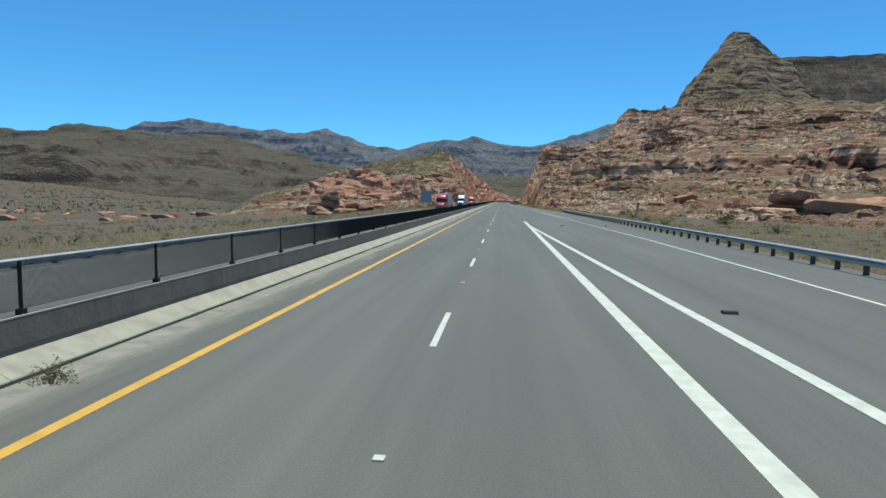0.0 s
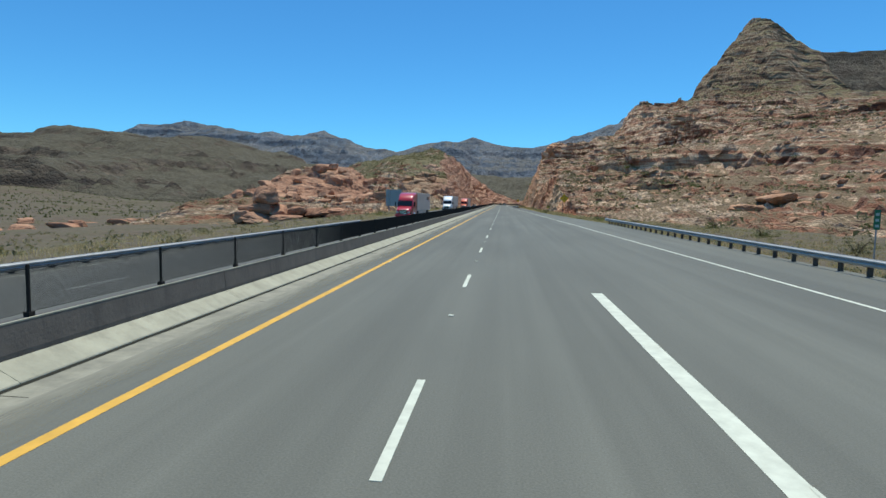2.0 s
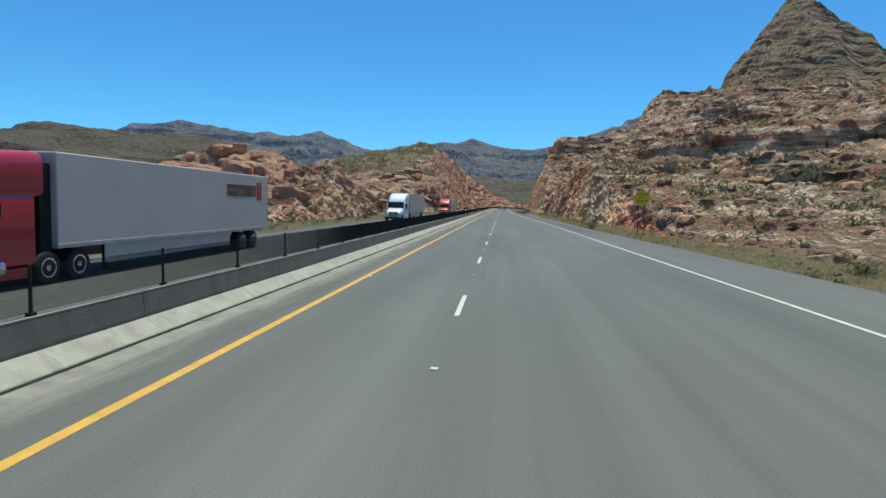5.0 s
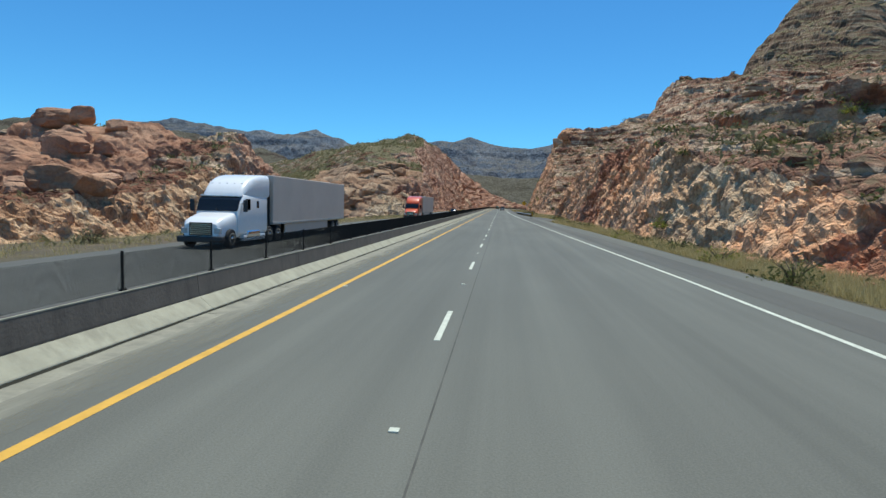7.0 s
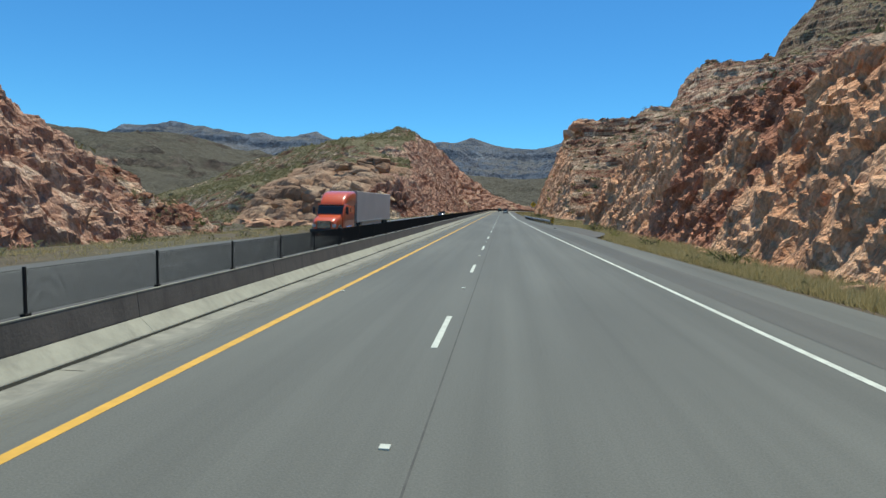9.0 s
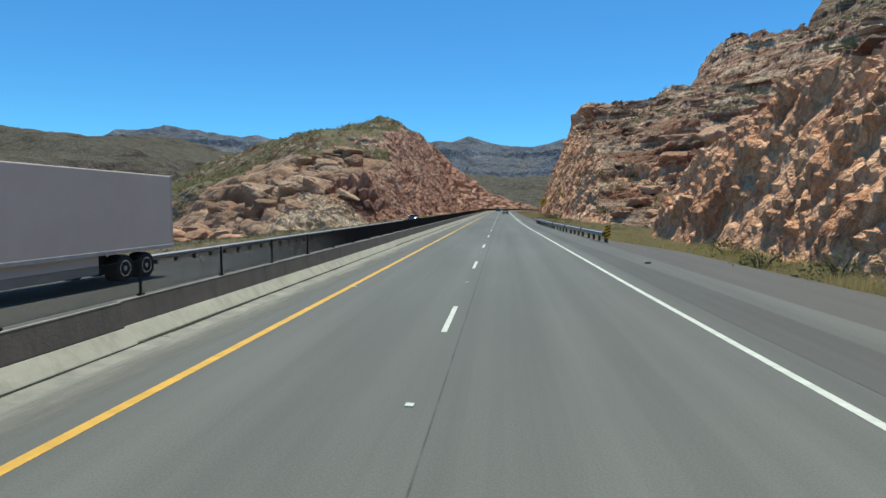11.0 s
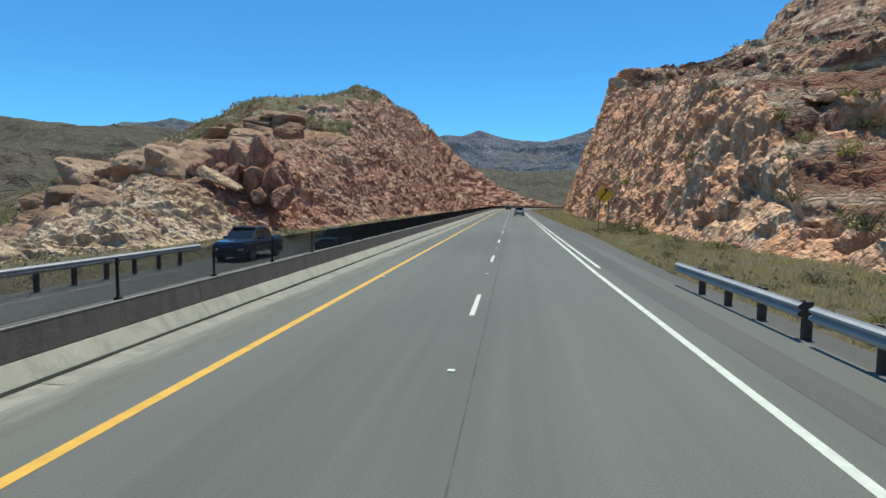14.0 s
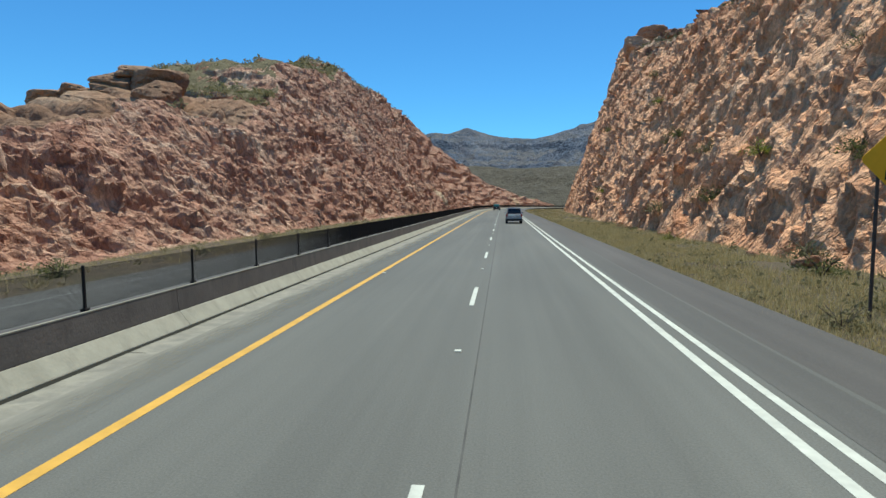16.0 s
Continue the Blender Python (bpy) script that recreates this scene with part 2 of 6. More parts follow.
def asphalt_material(name, base, track):
    m, n, l, bsdf = material(name)
    here = place(n, l)
    streak = grain(n, l, place(n, l, (1.1, 0.012, 1)), 1.0, 5, 0.6)
    patch = grain(n, l, place(n, l, (0.25, 0.05, 1)), 1.0, 4, 0.55)
    fine = grain(n, l, here, 38, 3, 0.7)
    a = ramp(n, [(0.3, tuple(c * 0.85 for c in base)), (0.7, tuple(c * 1.12 for c in base))])
    l.new(streak, a.inputs["Fac"])
    b = ramp(n, [(0.3, (0.86, 0.86, 0.86)), (0.7, (1.12, 1.12, 1.11))])
    l.new(patch, b.inputs["Fac"])
    c = ramp(n, [(0.2, (0.7, 0.7, 0.7)), (0.8, (1.3, 1.3, 1.3))])
    l.new(fine, c.inputs["Fac"])
    colour = mixed(n, l, 0.9, mixed(n, l, 1.0, a.outputs["Color"], b.outputs["Color"], "MULTIPLY"), c.outputs["Color"], "MULTIPLY")
    if track:
        spots = stretch(n, l, grain(n, l, place(n, l, (0.9, 0.5, 1)), 1.0, 6, 0.7), 0.70, 0.78)
        colour = mixed(n, l, mult(n, l, spots, 0.5), colour, tuple(c * 0.45 for c in base))
    l.new(colour, bsdf.inputs["Base Color"])
    bsdf.inputs["Roughness"].default_value = 0.82
    bsdf.inputs["Diffuse Roughness"].default_value = 0.4
    bsdf.inputs["Specular IOR Level"].default_value = 0.35
    relief(n, l, bsdf, fine, 0.5, 0.01)
    return m


def concrete_material(name, base, dirt, dirt_from):
    m, n, l, bsdf = material(name)
    here = place(n, l)
    a = ramp(n, [(0.3, tuple(c * 0.82 for c in base)), (0.7, tuple(min(0.9, c * 1.15) for c in base))])
    l.new(grain(n, l, here, 1.6, 8, 0.65), a.inputs["Fac"])
    run = stretch(n, l, grain(n, l, place(n, l, (1.5, 2.2, 0.5)), 1.0, 6, 0.7), dirt_from, dirt_from + 0.18)
    colour = mixed(n, l, mult(n, l, run, 0.75), a.outputs["Color"], dirt)
    l.new(colour, bsdf.inputs["Base Color"])
    bsdf.inputs["Roughness"].default_value = 0.9
    relief(n, l, bsdf, grain(n, l, here, 14, 5), 0.4, 0.02)
    return m


def dust_material(name, colour):
    """Dust that lies thick at one edge of a strip and thins out in patches towards the other."""
    m, n, l, bsdf = material(name)
    bsdf.inputs["Base Color"].default_value = (*colour, 1)
    bsdf.inputs["Roughness"].default_value = 1.0
    edge = n.new("ShaderNodeAttribute")
    edge.attribute_name = "across"
    patch = grain(n, l, place(n, l, (2.2, 0.35, 1)), 1.0, 7, 0.68)
    thin = n.new("ShaderNodeMath")
    thin.operation = "MULTIPLY_ADD"
    l.new(edge.outputs["Fac"], thin.inputs[0])
    thin.inputs[1].default_value = -0.52
    l.new(patch, thin.inputs[2])
    cover = stretch(n, l, thin.outputs[0], 0.02, 0.60)
    clear = n.new("ShaderNodeBsdfTransparent")
    both = n.new("ShaderNodeMixShader")
    l.new(cover, both.inputs[0])
    l.new(clear.outputs[0], both.inputs[1])
    l.new(bsdf.outputs[0], both.inputs[2])
    l.new(both.outputs[0], n["Material Output"].inputs["Surface"])
    return m


def leaf_material(name, dark, light):
    m, n, l, bsdf = material(name)
    g = n.new("ShaderNodeNewGeometry")
    r = ramp(n, [(0.0, dark), (1.0, light)])
    l.new(g.outputs["Random Per Island"], r.inputs["Fac"])
    l.new(r.outputs["Color"], bsdf.inputs["Base Color"])
    bsdf.inputs["Roughness"].default_value = 0.75
    bsdf.inputs["Specular IOR Level"].default_value = 0.2
    thin = n.new("ShaderNodeBsdfTranslucent")
    l.new(r.outputs["Color"], thin.inputs["Color"])
    both = n.new("ShaderNodeMixShader")
    both.inputs[0].default_value = 0.4
    l.new(bsdf.outputs[0], both.inputs[1])
    l.new(thin.outputs[0], both.inputs[2])
    l.new(both.outputs[0], n["Material Output"].inputs["Surface"])
    return m


RED = [(0.0, (0.107, 0.056, 0.040)), (0.22, (0.251, 0.111, 0.065)), (0.38, (0.366, 0.182, 0.111)), (0.48, (0.579, 0.422, 0.283)), (0.58, (0.630, 0.472, 0.326)), (0.66, (0.416, 0.240, 0.151)), (0.80, (0.277, 0.133, 0.083)), (1.0, (0.453, 0.315, 0.208))]
BLOCK = [(0.0, (0.30, 0.155, 0.090)), (0.5, (0.455, 0.255, 0.150)), (1.0, (0.60, 0.40, 0.255))]
DOME = [(0.0, (0.224, 0.129, 0.076)), (0.5, (0.370, 0.230, 0.140)), (1.0, (0.493, 0.347, 0.224))]
GREY = [(0.0, (0.052, 0.042, 0.034)), (0.35, (0.097, 0.077, 0.057)), (0.65, (0.139, 0.114, 0.084)), (1.0, (0.097, 0.079, 0.060))]
# The blue of hazy air is mixed into the far ranges' rock colour.
FAR_HAZE = [(0.0, (0.070, 0.090, 0.120)), (0.45, (0.125, 0.150, 0.182)), (1.0, (0.215, 0.224, 0.232))]
SCRUB_SOIL = (0.185, 0.132, 0.078)
RUST = [(0.0, (0.238, 0.119, 0.074)), (0.5, (0.392, 0.213, 0.131)), (1.0, (0.522, 0.321, 0.208))]
m_hill = rock("layered_hill_rock", RED, SCRUB_SOIL, 0.80, (0.022, 0.022, 0.30), (14, -9, 0), cap=(88, 104, (0.105, 0.088, 0.054)))
m_hill_green = rock("scrubby_hill_rock", RED, (0.160, 0.138, 0.074), 0.64, (0.03, 0.03, 0.20), (14, -9, 0))
PINK = [(0.0, (0.492, 0.224, 0.114)), (0.3, (0.655, 0.339, 0.180)), (0.6, (0.721, 0.410, 0.230)), (1.0, (0.786, 0.502, 0.306))]
BRICK = [(0.0, (0.27, 0.130, 0.083)), (0.35, (0.41, 0.225, 0.148)), (0.65, (0.48, 0.298, 0.200)), (1.0, (0.60, 0.445, 0.315))]
PALE_TAN = [(0.0, (0.38, 0.20, 0.105)), (0.3, (0.51, 0.31, 0.18)), (0.65, (0.60, 0.41, 0.25)), (1.0, (0.67, 0.51, 0.34))]
CREAM = [(0.0, (0.36, 0.215, 0.12)), (0.3, (0.49, 0.35, 0.215)), (0.65, (0.57, 0.435, 0.285)), (1.0, (0.63, 0.51, 0.36))]
OXBLOOD = [(0.0, (0.239, 0.094, 0.053)), (0.4, (0.427, 0.186, 0.102)), (0.75, (0.527, 0.251, 0.144)), (1.0, (0.627, 0.370, 0.226))]
m_cut = cut_rock("blasted_red_rock", PINK, (0.17, 0.07, 0.04), -26)
m_cut_red = cut_rock("blasted_dark_red_rock", BRICK, (0.14, 0.058, 0.035), -26)
m_cut_tan = cut_rock("blasted_tan_rock", PALE_TAN, (0.22, 0.105, 0.055), -26)
ORANGE = [(0.0, (0.472, 0.236, 0.129)), (0.35, (0.618, 0.337, 0.188)), (0.7, (0.697, 0.426, 0.253)), (1.0, (0.763, 0.528, 0.348))]
m_cut_cream = cut_rock("blasted_cream_rock", CREAM, (0.26, 0.13, 0.075), -26)
m_face = cut_rock("broad_orange_rock", ORANGE, (0.20, 0.088, 0.05), -18, 0.5)
m_cut_dark = cut_rock("slanting_dark_red_rock", OXBLOOD, (0.11, 0.048, 0.03), -42)
m_boulder = rock("boulder_sandstone", BLOCK, (0.33, 0.21, 0.14), 1.3, (0.05, 0.05, 0.2), (6, 8, 0), 0.4, 1.3, blocky=0.3, crackle=0.06)
m_red_boulder = rock("dark_red_boulder_sandstone", RUST, (0.25, 0.15, 0.09), 1.1, (0.05, 0.05, 0.2), (6, 8, 0), 0.4, 1.3, blocky=0.3, crackle=0.06)
m_dome = rock("smooth_dome_sandstone", DOME, (0.16, 0.14, 0.075), 0.97, (0.03, 0.03, 0.16), (10, 14, 0), 0.42, 0.9, blocky=0.25, crackle=0.08)
m_grey_hill = rock("grey_brown_hill", GREY, (0.098, 0.087, 0.060), 0.74, (0.003, 0.004, 0.06), (4, 3, 0), 0.3, 0.12)
m_far_haze = rock("far_mountain_haze_blue", FAR_HAZE, (0.13, 0.13, 0.125), 0.85, (0.002, 0.003, 0.02), (4, 3, 0), 0.25, 0.05)
m_asphalt = asphalt_material("aged_grey_asphalt", (0.142, 0.143, 0.118), True)
m_asphalt_dark = asphalt_material("darker_asphalt", (0.120, 0.119, 0.101), True)
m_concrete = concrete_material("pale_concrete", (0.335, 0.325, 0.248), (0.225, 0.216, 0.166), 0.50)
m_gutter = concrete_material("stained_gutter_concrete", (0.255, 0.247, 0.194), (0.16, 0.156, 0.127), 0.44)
# The barrier wall has a darker base colour than its toe.
m_barrier = concrete_material("dark_barrier_concrete", (0.125, 0.107, 0.089), (0.08, 0.07, 0.059), 0.50)
m_dust = dust_material("drifted_gutter_dust", (0.235, 0.23, 0.185))
m_tar = plain("black_joint_tar", (0.03, 0.03, 0.024), 1.0, spec=0.1)
m_seam = plain("worn_paving_seam", (0.078, 0.077, 0.066), 0.9, 0, 0.4, 1.5)
m_white = plain("white_road_paint", (0.50, 0.52, 0.43), 0.7, vary=0.16, scale=3.0)
m_worn = plain("worn_white_road_paint", (0.21, 0.21, 0.185), 0.8, vary=0.3, scale=2.0)
m_yellow = plain("yellow_road_paint", (0.56, 0.32, 0.045), 0.7, vary=0.15, scale=3.0)
m_steel = plain("galvanised_steel", (0.36, 0.36, 0.345), 0.55, 0.2, 0.16, 2.0)
m_rust = plain("brown_timber_post", (0.085, 0.062, 0.046), 0.9, 0, 0.3)
m_black_steel = plain("black_painted_steel", (0.028, 0.025, 0.022), 0.8, spec=0.12)
m_bush = leaf_material("desert_bush_leaf", (0.075, 0.088, 0.03), (0.17, 0.18, 0.065))
m_grass = leaf_material("dry_green_grass", (0.23, 0.20, 0.085), (0.52, 0.43, 0.22))
m_scrub = leaf_material("grey_green_scrub_leaf", (0.13, 0.125, 0.058), (0.27, 0.24, 0.125))
m_glass = plain("dark_car_glass", (0.012, 0.014, 0.016), 0.08, 0, 0.0)
m_tyre = plain("black_rubber", (0.016, 0.016, 0.016), 0.85)
m_chrome = plain("bright_chrome", (0.75, 0.76, 0.78), 0.15, 1.0, 0.02)
m_silver = plain("silver_car_paint", (0.30, 0.315, 0.33), 0.35, 0.35, 0.03, coat=0.5)
m_dark_paint = plain("dark_blue_car_paint", (0.018, 0.03, 0.055), 0.25, 0.1, 0.05, coat=0.8)
m_slate = plain("slate_blue_car_paint", (0.09, 0.135, 0.17), 0.3, 0.2, 0.05, coat=0.8)
m_charcoal = plain("charcoal_car_paint", (0.03, 0.032, 0.036), 0.3, 0.1, 0.05, coat=0.8)
m_black_paint = plain("black_pickup_paint", (0.014, 0.015, 0.017), 0.3, 0, 0.05, coat=0.6)
m_red_paint = plain("red_truck_paint", (0.42, 0.02, 0.035), 0.3, 0, 0.05, coat=0.6)
m_orange_paint = plain("orange_truck_paint", (0.62, 0.10, 0.025), 0.3, 0, 0.05, coat=0.6)
m_white_paint = plain("white_truck_paint", (0.78, 0.79, 0.79), 0.3, 0, 0.03, coat=0.5)
m_trailer = plain("pale_trailer_panel", (0.52, 0.44, 0.375), 0.5, 0, 0.06, 0.6)
m_plastic = plain("black_bumper_plastic", (0.025, 0.025, 0.026), 0.6)
m_lamp_red = plain("red_lamp_lens", (0.30, 0.012, 0.012), 0.2)
m_lamp_clear = plain("clear_lamp_lens", (0.45, 0.46, 0.45), 0.1)
m_teal = plain("teal_tarpaulin", (0.05, 0.30, 0.30), 0.6)
m_sign_yellow = plain("yellow_sign_sheeting", (0.90, 0.47, 0.01), 0.5, 0, 0.04)
m_sign_green = plain("green_sign_sheeting", (0.02, 0.16, 0.07), 0.5)
m_sign_back = plain("dull_aluminium_sign_back", (0.36, 0.37, 0.37), 0.5, 0.4)
m_sign_black = plain("black_sign_print", (0.015, 0.015, 0.015), 0.6)


def ground_material():
    m, n, l, bsdf = material("desert_gravel_soil")
    here = place(n, l)
    a = ramp(n, [(0.3, (0.052, 0.038, 0.023)), (0.5, (0.086, 0.064, 0.038)), (0.7, (0.15, 0.108, 0.066))])
    l.new(grain(n, l, here, 0.7, 9, 0.7), a.inputs["Fac"])
    patch = stretch(n, l, grain(n, l, here, 0.035, 6, 0.65), 0.42, 0.62)
    colour = mixed(n, l, mult(n, l, patch, 0.75), a.outputs["Color"], (0.082, 0.073, 0.032))
    peb = ramp(n, [(0.3, (0.6, 0.6, 0.6)), (0.7, (1.4, 1.38, 1.35))])
    l.new(grain(n, l, here, 9, 4, 0.8), peb.inputs["Fac"])
    l.new(mixed(n, l, 0.8, colour, peb.outputs["Color"], "MULTIPLY"), bsdf.inputs["Base Color"])
    bsdf.inputs["Roughness"].default_value = 0.95
    relief(n, l, bsdf, grain(n, l, here, 6, 6, 0.75), 0.7, 0.06)
    return m


m_ground = ground_material()
m_shoulder = asphalt_material("dusty_shoulder_asphalt", (0.114, 0.111, 0.093), True)
m_gravel = asphalt_material("dark_shoulder_gravel", (0.108, 0.101, 0.085), True)


# ---- mesh helpers ----
def raw(name, verts, faces, mat, parent=None, smooth_faces=False):
    me = bpy.data.meshes.new(name)
    me.from_pydata([tuple(v) for v in verts], [], faces)
    me.materials.append(mat)
    me.update()
    if not smooth_faces:
        me.shade_flat()
    ob = new(name, me)
    ob.parent = parent
    return ob


def sheet(name, grid, mats, pick=None, flip=False):
    """A mesh from a whole array of places, rows by columns."""
    r, c = grid.shape[:2]
    me = bpy.data.meshes.new(name)
    k = np.arange(r * c).reshape(r, c)
    quads = np.stack([k[:-1, :-1], k[:-1, 1:], k[1:, 1:], k[1:, :-1]], -1).reshape(-1, 4)
    if flip:
        quads = quads[:, ::-1]
    me.vertices.add(r * c)
    me.vertices.foreach_set("co", grid.astype(np.float32).ravel())
    me.loops.add(quads.size)
    me.loops.foreach_set("vertex_index", quads.astype(np.int32).ravel())
    me.polygons.add(len(quads))
    me.polygons.foreach_set("loop_start", np.arange(0, quads.size, 4, dtype=np.int32))
    me.polygons.foreach_set("loop_total", np.full(len(quads), 4, dtype=np.int32))
    for m in mats:
        me.materials.append(m)
    if pick is not None:
        me.polygons.foreach_set("material_index", pick[:-1, :-1].astype(np.int32).ravel())
    me.update(calc_edges=True)
    me.shade_flat()
    return new(name, me)


class Form:
    """Collects the faces of one part."""

    def __init__(self):
        self.v, self.f = [], []

    def add(self, verts, faces, m=None):
        k = len(self.v)
        self.v += [tuple(m @ Vector(v)) if m is not None else tuple(v) for v in verts]
        self.f += [[k + i for i in face] for face in faces]
        return self

    def box(self, x0, y0, z0, x1, y1, z1, bevel=0.0, m=None):
        if not bevel:
            v = [(x, y, z) for z in (z0, z1) for y in (y0, y1) for x in (x0, x1)]
            return self.add(v, [(0, 2, 3, 1), (4, 5, 7, 6), (0, 1, 5, 4), (2, 6, 7, 3), (0, 4, 6, 2), (1, 3, 7, 5)], m)
        bm = bmesh.new()
        bmesh.ops.create_cube(bm, size=1)
        bmesh.ops.scale(bm, vec=(x1 - x0, y1 - y0, z1 - z0), verts=bm.verts)
        bmesh.ops.translate(bm, vec=((x0 + x1) / 2, (y0 + y1) / 2, (z0 + z1) / 2), verts=bm.verts)
        bmesh.ops.bevel(bm, geom=bm.edges[:], offset=bevel, segments=2, affect="EDGES", profile=0.5)
        bm.verts.index_update()
        self.add([v.co[:] for v in bm.verts], [[v.index for v in f.verts] for f in bm.faces], m)
        bm.free()
        return self

    def prism(self, outline, axis, a, b, m=None):
        """An outline of two coordinates, drawn out along an axis from a to b."""
        def at(p, d):
            return (d, p[0], p[1]) if axis == "x" else (p[0], d, p[1]) if axis == "y" else (p[0], p[1], d)
        n = len(outline)
        v = [at(p, a) for p in outline] + [at(p, b) for p in outline]
        f = [tuple(range(n))[::-1], tuple(range(n, 2 * n))] + [(i, (i + 1) % n, n + (i + 1) % n, n + i) for i in range(n)]
        return self.add(v, f, m)

    def tube(self, a, b, radius, sides=10, end=None):
        a, b = Vector(a), Vector(b)
        q = (b - a).to_track_quat("Z", "Y").to_matrix()
        end = radius if end is None else end
        v = []
        for p, r in ((a, radius), (b, end)):
            for i in range(sides):
                t = 2 * math.pi * i / sides
                v.append(p + q @ Vector((math.cos(t) * r, math.sin(t) * r, 0)))
        f = [(i, (i + 1) % sides, sides + (i + 1) % sides, sides + i) for i in range(sides)]
        return self.add(v, f + [tuple(range(sides))[::-1], tuple(range(sides, 2 * sides))])

    def lathe(self, rings, axis_x, sides=20, m=None):
        """Rings (offset along x, radius) about the x axis."""
        v, f = [], []
        for off, r in rings:
            for i in range(sides):
                t = 2 * math.pi * i / sides
                v.append((axis_x + off, math.cos(t) * r, math.sin(t) * r))
        for k in range(len(rings) - 1):
            for i in range(sides):
                j = (i + 1) % sides
                f.append((k * sides + i, k * sides + j, (k + 1) * sides + j, (k + 1) * sides + i))
        f += [tuple(range(sides))[::-1], tuple(range((len(rings) - 1) * sides, len(rings) * sides))]
        return self.add(v, f, m)

    def done(self, name, mat, parent=None, label="", soft=False):
        ob = raw(name, self.v, self.f, mat, parent)
        bm = bmesh.new()
        bm.from_mesh(ob.data)
        bmesh.ops.recalc_face_normals(bm, faces=bm.faces)
        bm.to_mesh(ob.data)
        bm.free()
        if soft:
            ob.data.shade_smooth()
            ob.data.set_sharp_from_angle(angle=0.7)
        if label:
            tagged(ob, label)
        return ob


def thing(name, label, category, group="", m=None):
    ob = new(name)
    ob.empty_display_size = 0.3
    if m is not None:
        ob.matrix_world = m
    return tagged(ob, label, category, group)


# ---- the ground, to the horizon ----
def lines(*spans):
    out = []
    for a, b, n in spans:
        out += list(np.linspace(a, b, n, endpoint=False))
    return np.array(out + [spans[-1][1]])


def ground_height(x, y):
    sx, sz = bend(np.minimum(y, 1000))
    u = x - sx
    verge = -0.12 - 0.25 * smooth(0.3, 2.5, u - table(PAVED_TO, y)) + 0.15 * fbm(x * 0.35, y * 0.35, x * 0, 3, 5) * smooth(1.0, 4.0, u - table(PAVED_TO, y))
    right = verge + smooth(18, 70, u) * 1.5
    left = table(OTHER, y) - 0.12 - smooth(-20, -60, u) * 3.2 - smooth(-40, -260, u) * 9 + smooth(-230, -1100, u) * 52
    left = left + 0.3 * fbm(x * 0.12, y * 0.12, x * 0, 4, 9) * smooth(-20, -30, u) + 2.5 * fbm(x * 0.012, y * 0.012, x * 0, 4, 3) * smooth(-60, -200, u)
    z = np.where(u > -7.05, right, left)
    far = smooth(650, 1100, y)
    return z + sz * (1 - far) + far * (-8 + 4 * fbm(x * 0.004, y * 0.004, x * 0, 4, 6))


gx = lines((-4200, -1000, 20), (-1000, -200, 32), (-200, -60, 34), (-60, -22, 28), (-22, -7.4, 12), (-7.4, -7.0, 3), (-7.0, 4.0, 6), (4.0, 20, 40), (20, 60, 30), (60, 300, 24), (300, 4200, 24))
gy = lines((-400, -40, 18), (-40, 200, 90), (200, 460, 120), (460, 700, 50), (700, 1200, 50), (1200, 4800, 36))
GX, GY = np.meshgrid(gx, gy)
GXs = GX + bend(np.minimum(GY, 1000))[0] * (1 - smooth(100, 400, np.abs(GX)))
tagged(sheet("ground", np.stack([GXs, GY, ground_height(GXs, GY)], -1), [m_ground]), "dry gravelly desert ground with scattered grass", "ground", kind="structure")


# ---- carriageways ----
def strip(name, left, right, y0, y1, step, z, mat, label="", category="", parent=None, thick=0.0):
    """A band along the road between two offsets, which may be tables."""
    ys = np.arange(y0, y1 + step * 0.5, step)
    sx, sz = bend(ys)
    if isinstance(z, list):
        z = table(z, ys)
    lx = table(left, ys) if isinstance(left, list) else np.full(len(ys), float(left))
    rx = table(right, ys) if isinstance(right, list) else np.full(len(ys), float(right))
    cols = [np.stack([lx + sx, ys, z + sz], -1), np.stack([rx + sx, ys, z + sz], -1)]
    if thick:
        cols = [np.stack([lx + sx, ys, z - thick + sz], -1)] + cols + [np.stack([rx + sx, ys, z - thick + sz], -1)]
    ob = sheet(name, np.stack(cols, 1), [mat])
    ob.parent = parent
    if label:
        tagged(ob, label, category, kind="structure")
    return ob


road = strip("road", -6.85, PAVED_TO, -60, 1000, 4.0, 0.0, m_asphalt, "aged grey asphalt highway with two lanes and a wide shoulder", "road", thick=0.15)
other_road = strip("road_other", -18.6, -7.2, -60, 1000, 4.0, OTHER, m_asphalt_dark, "dark asphalt of the opposite carriageway", "road", thick=0.15)
wander = random.Random(17)
gutter_edge = [(y * 0.7, float(np.interp(y * 0.7, [0, 100, 230, 320, 400], [-5.80, -5.82, -5.95, -6.24, -6.10])) + 0.03 * math.sin(y * 0.021) + wander.uniform(-0.02, 0.02)) for y in range(-86, 1430)]
gutter = strip("gutter", -6.80, gutter_edge, -60, 1000, 0.7, 0.006, m_gutter, "pale concrete gutter along the median barrier", "gutter", thick=0.1)
seam_far = [(y * 0.7, float(table(SEAM, y * 0.7)) - (0.06 if y < 430 else 0.08) + wander.uniform(-0.018, 0.018)) for y in range(-86, 1430)]
seam_near = [(y * 0.7, float(table(SEAM, y * 0.7)) + (0.065 if y < 430 else 0.085) + wander.uniform(-0.025, 0.025)) for y in range(-86, 1430)]
strip("joint_seam", seam_far, seam_near, -60, 1000, 0.7, 0.010, m_tar, "black tar seam at the foot of the barrier", "seam")
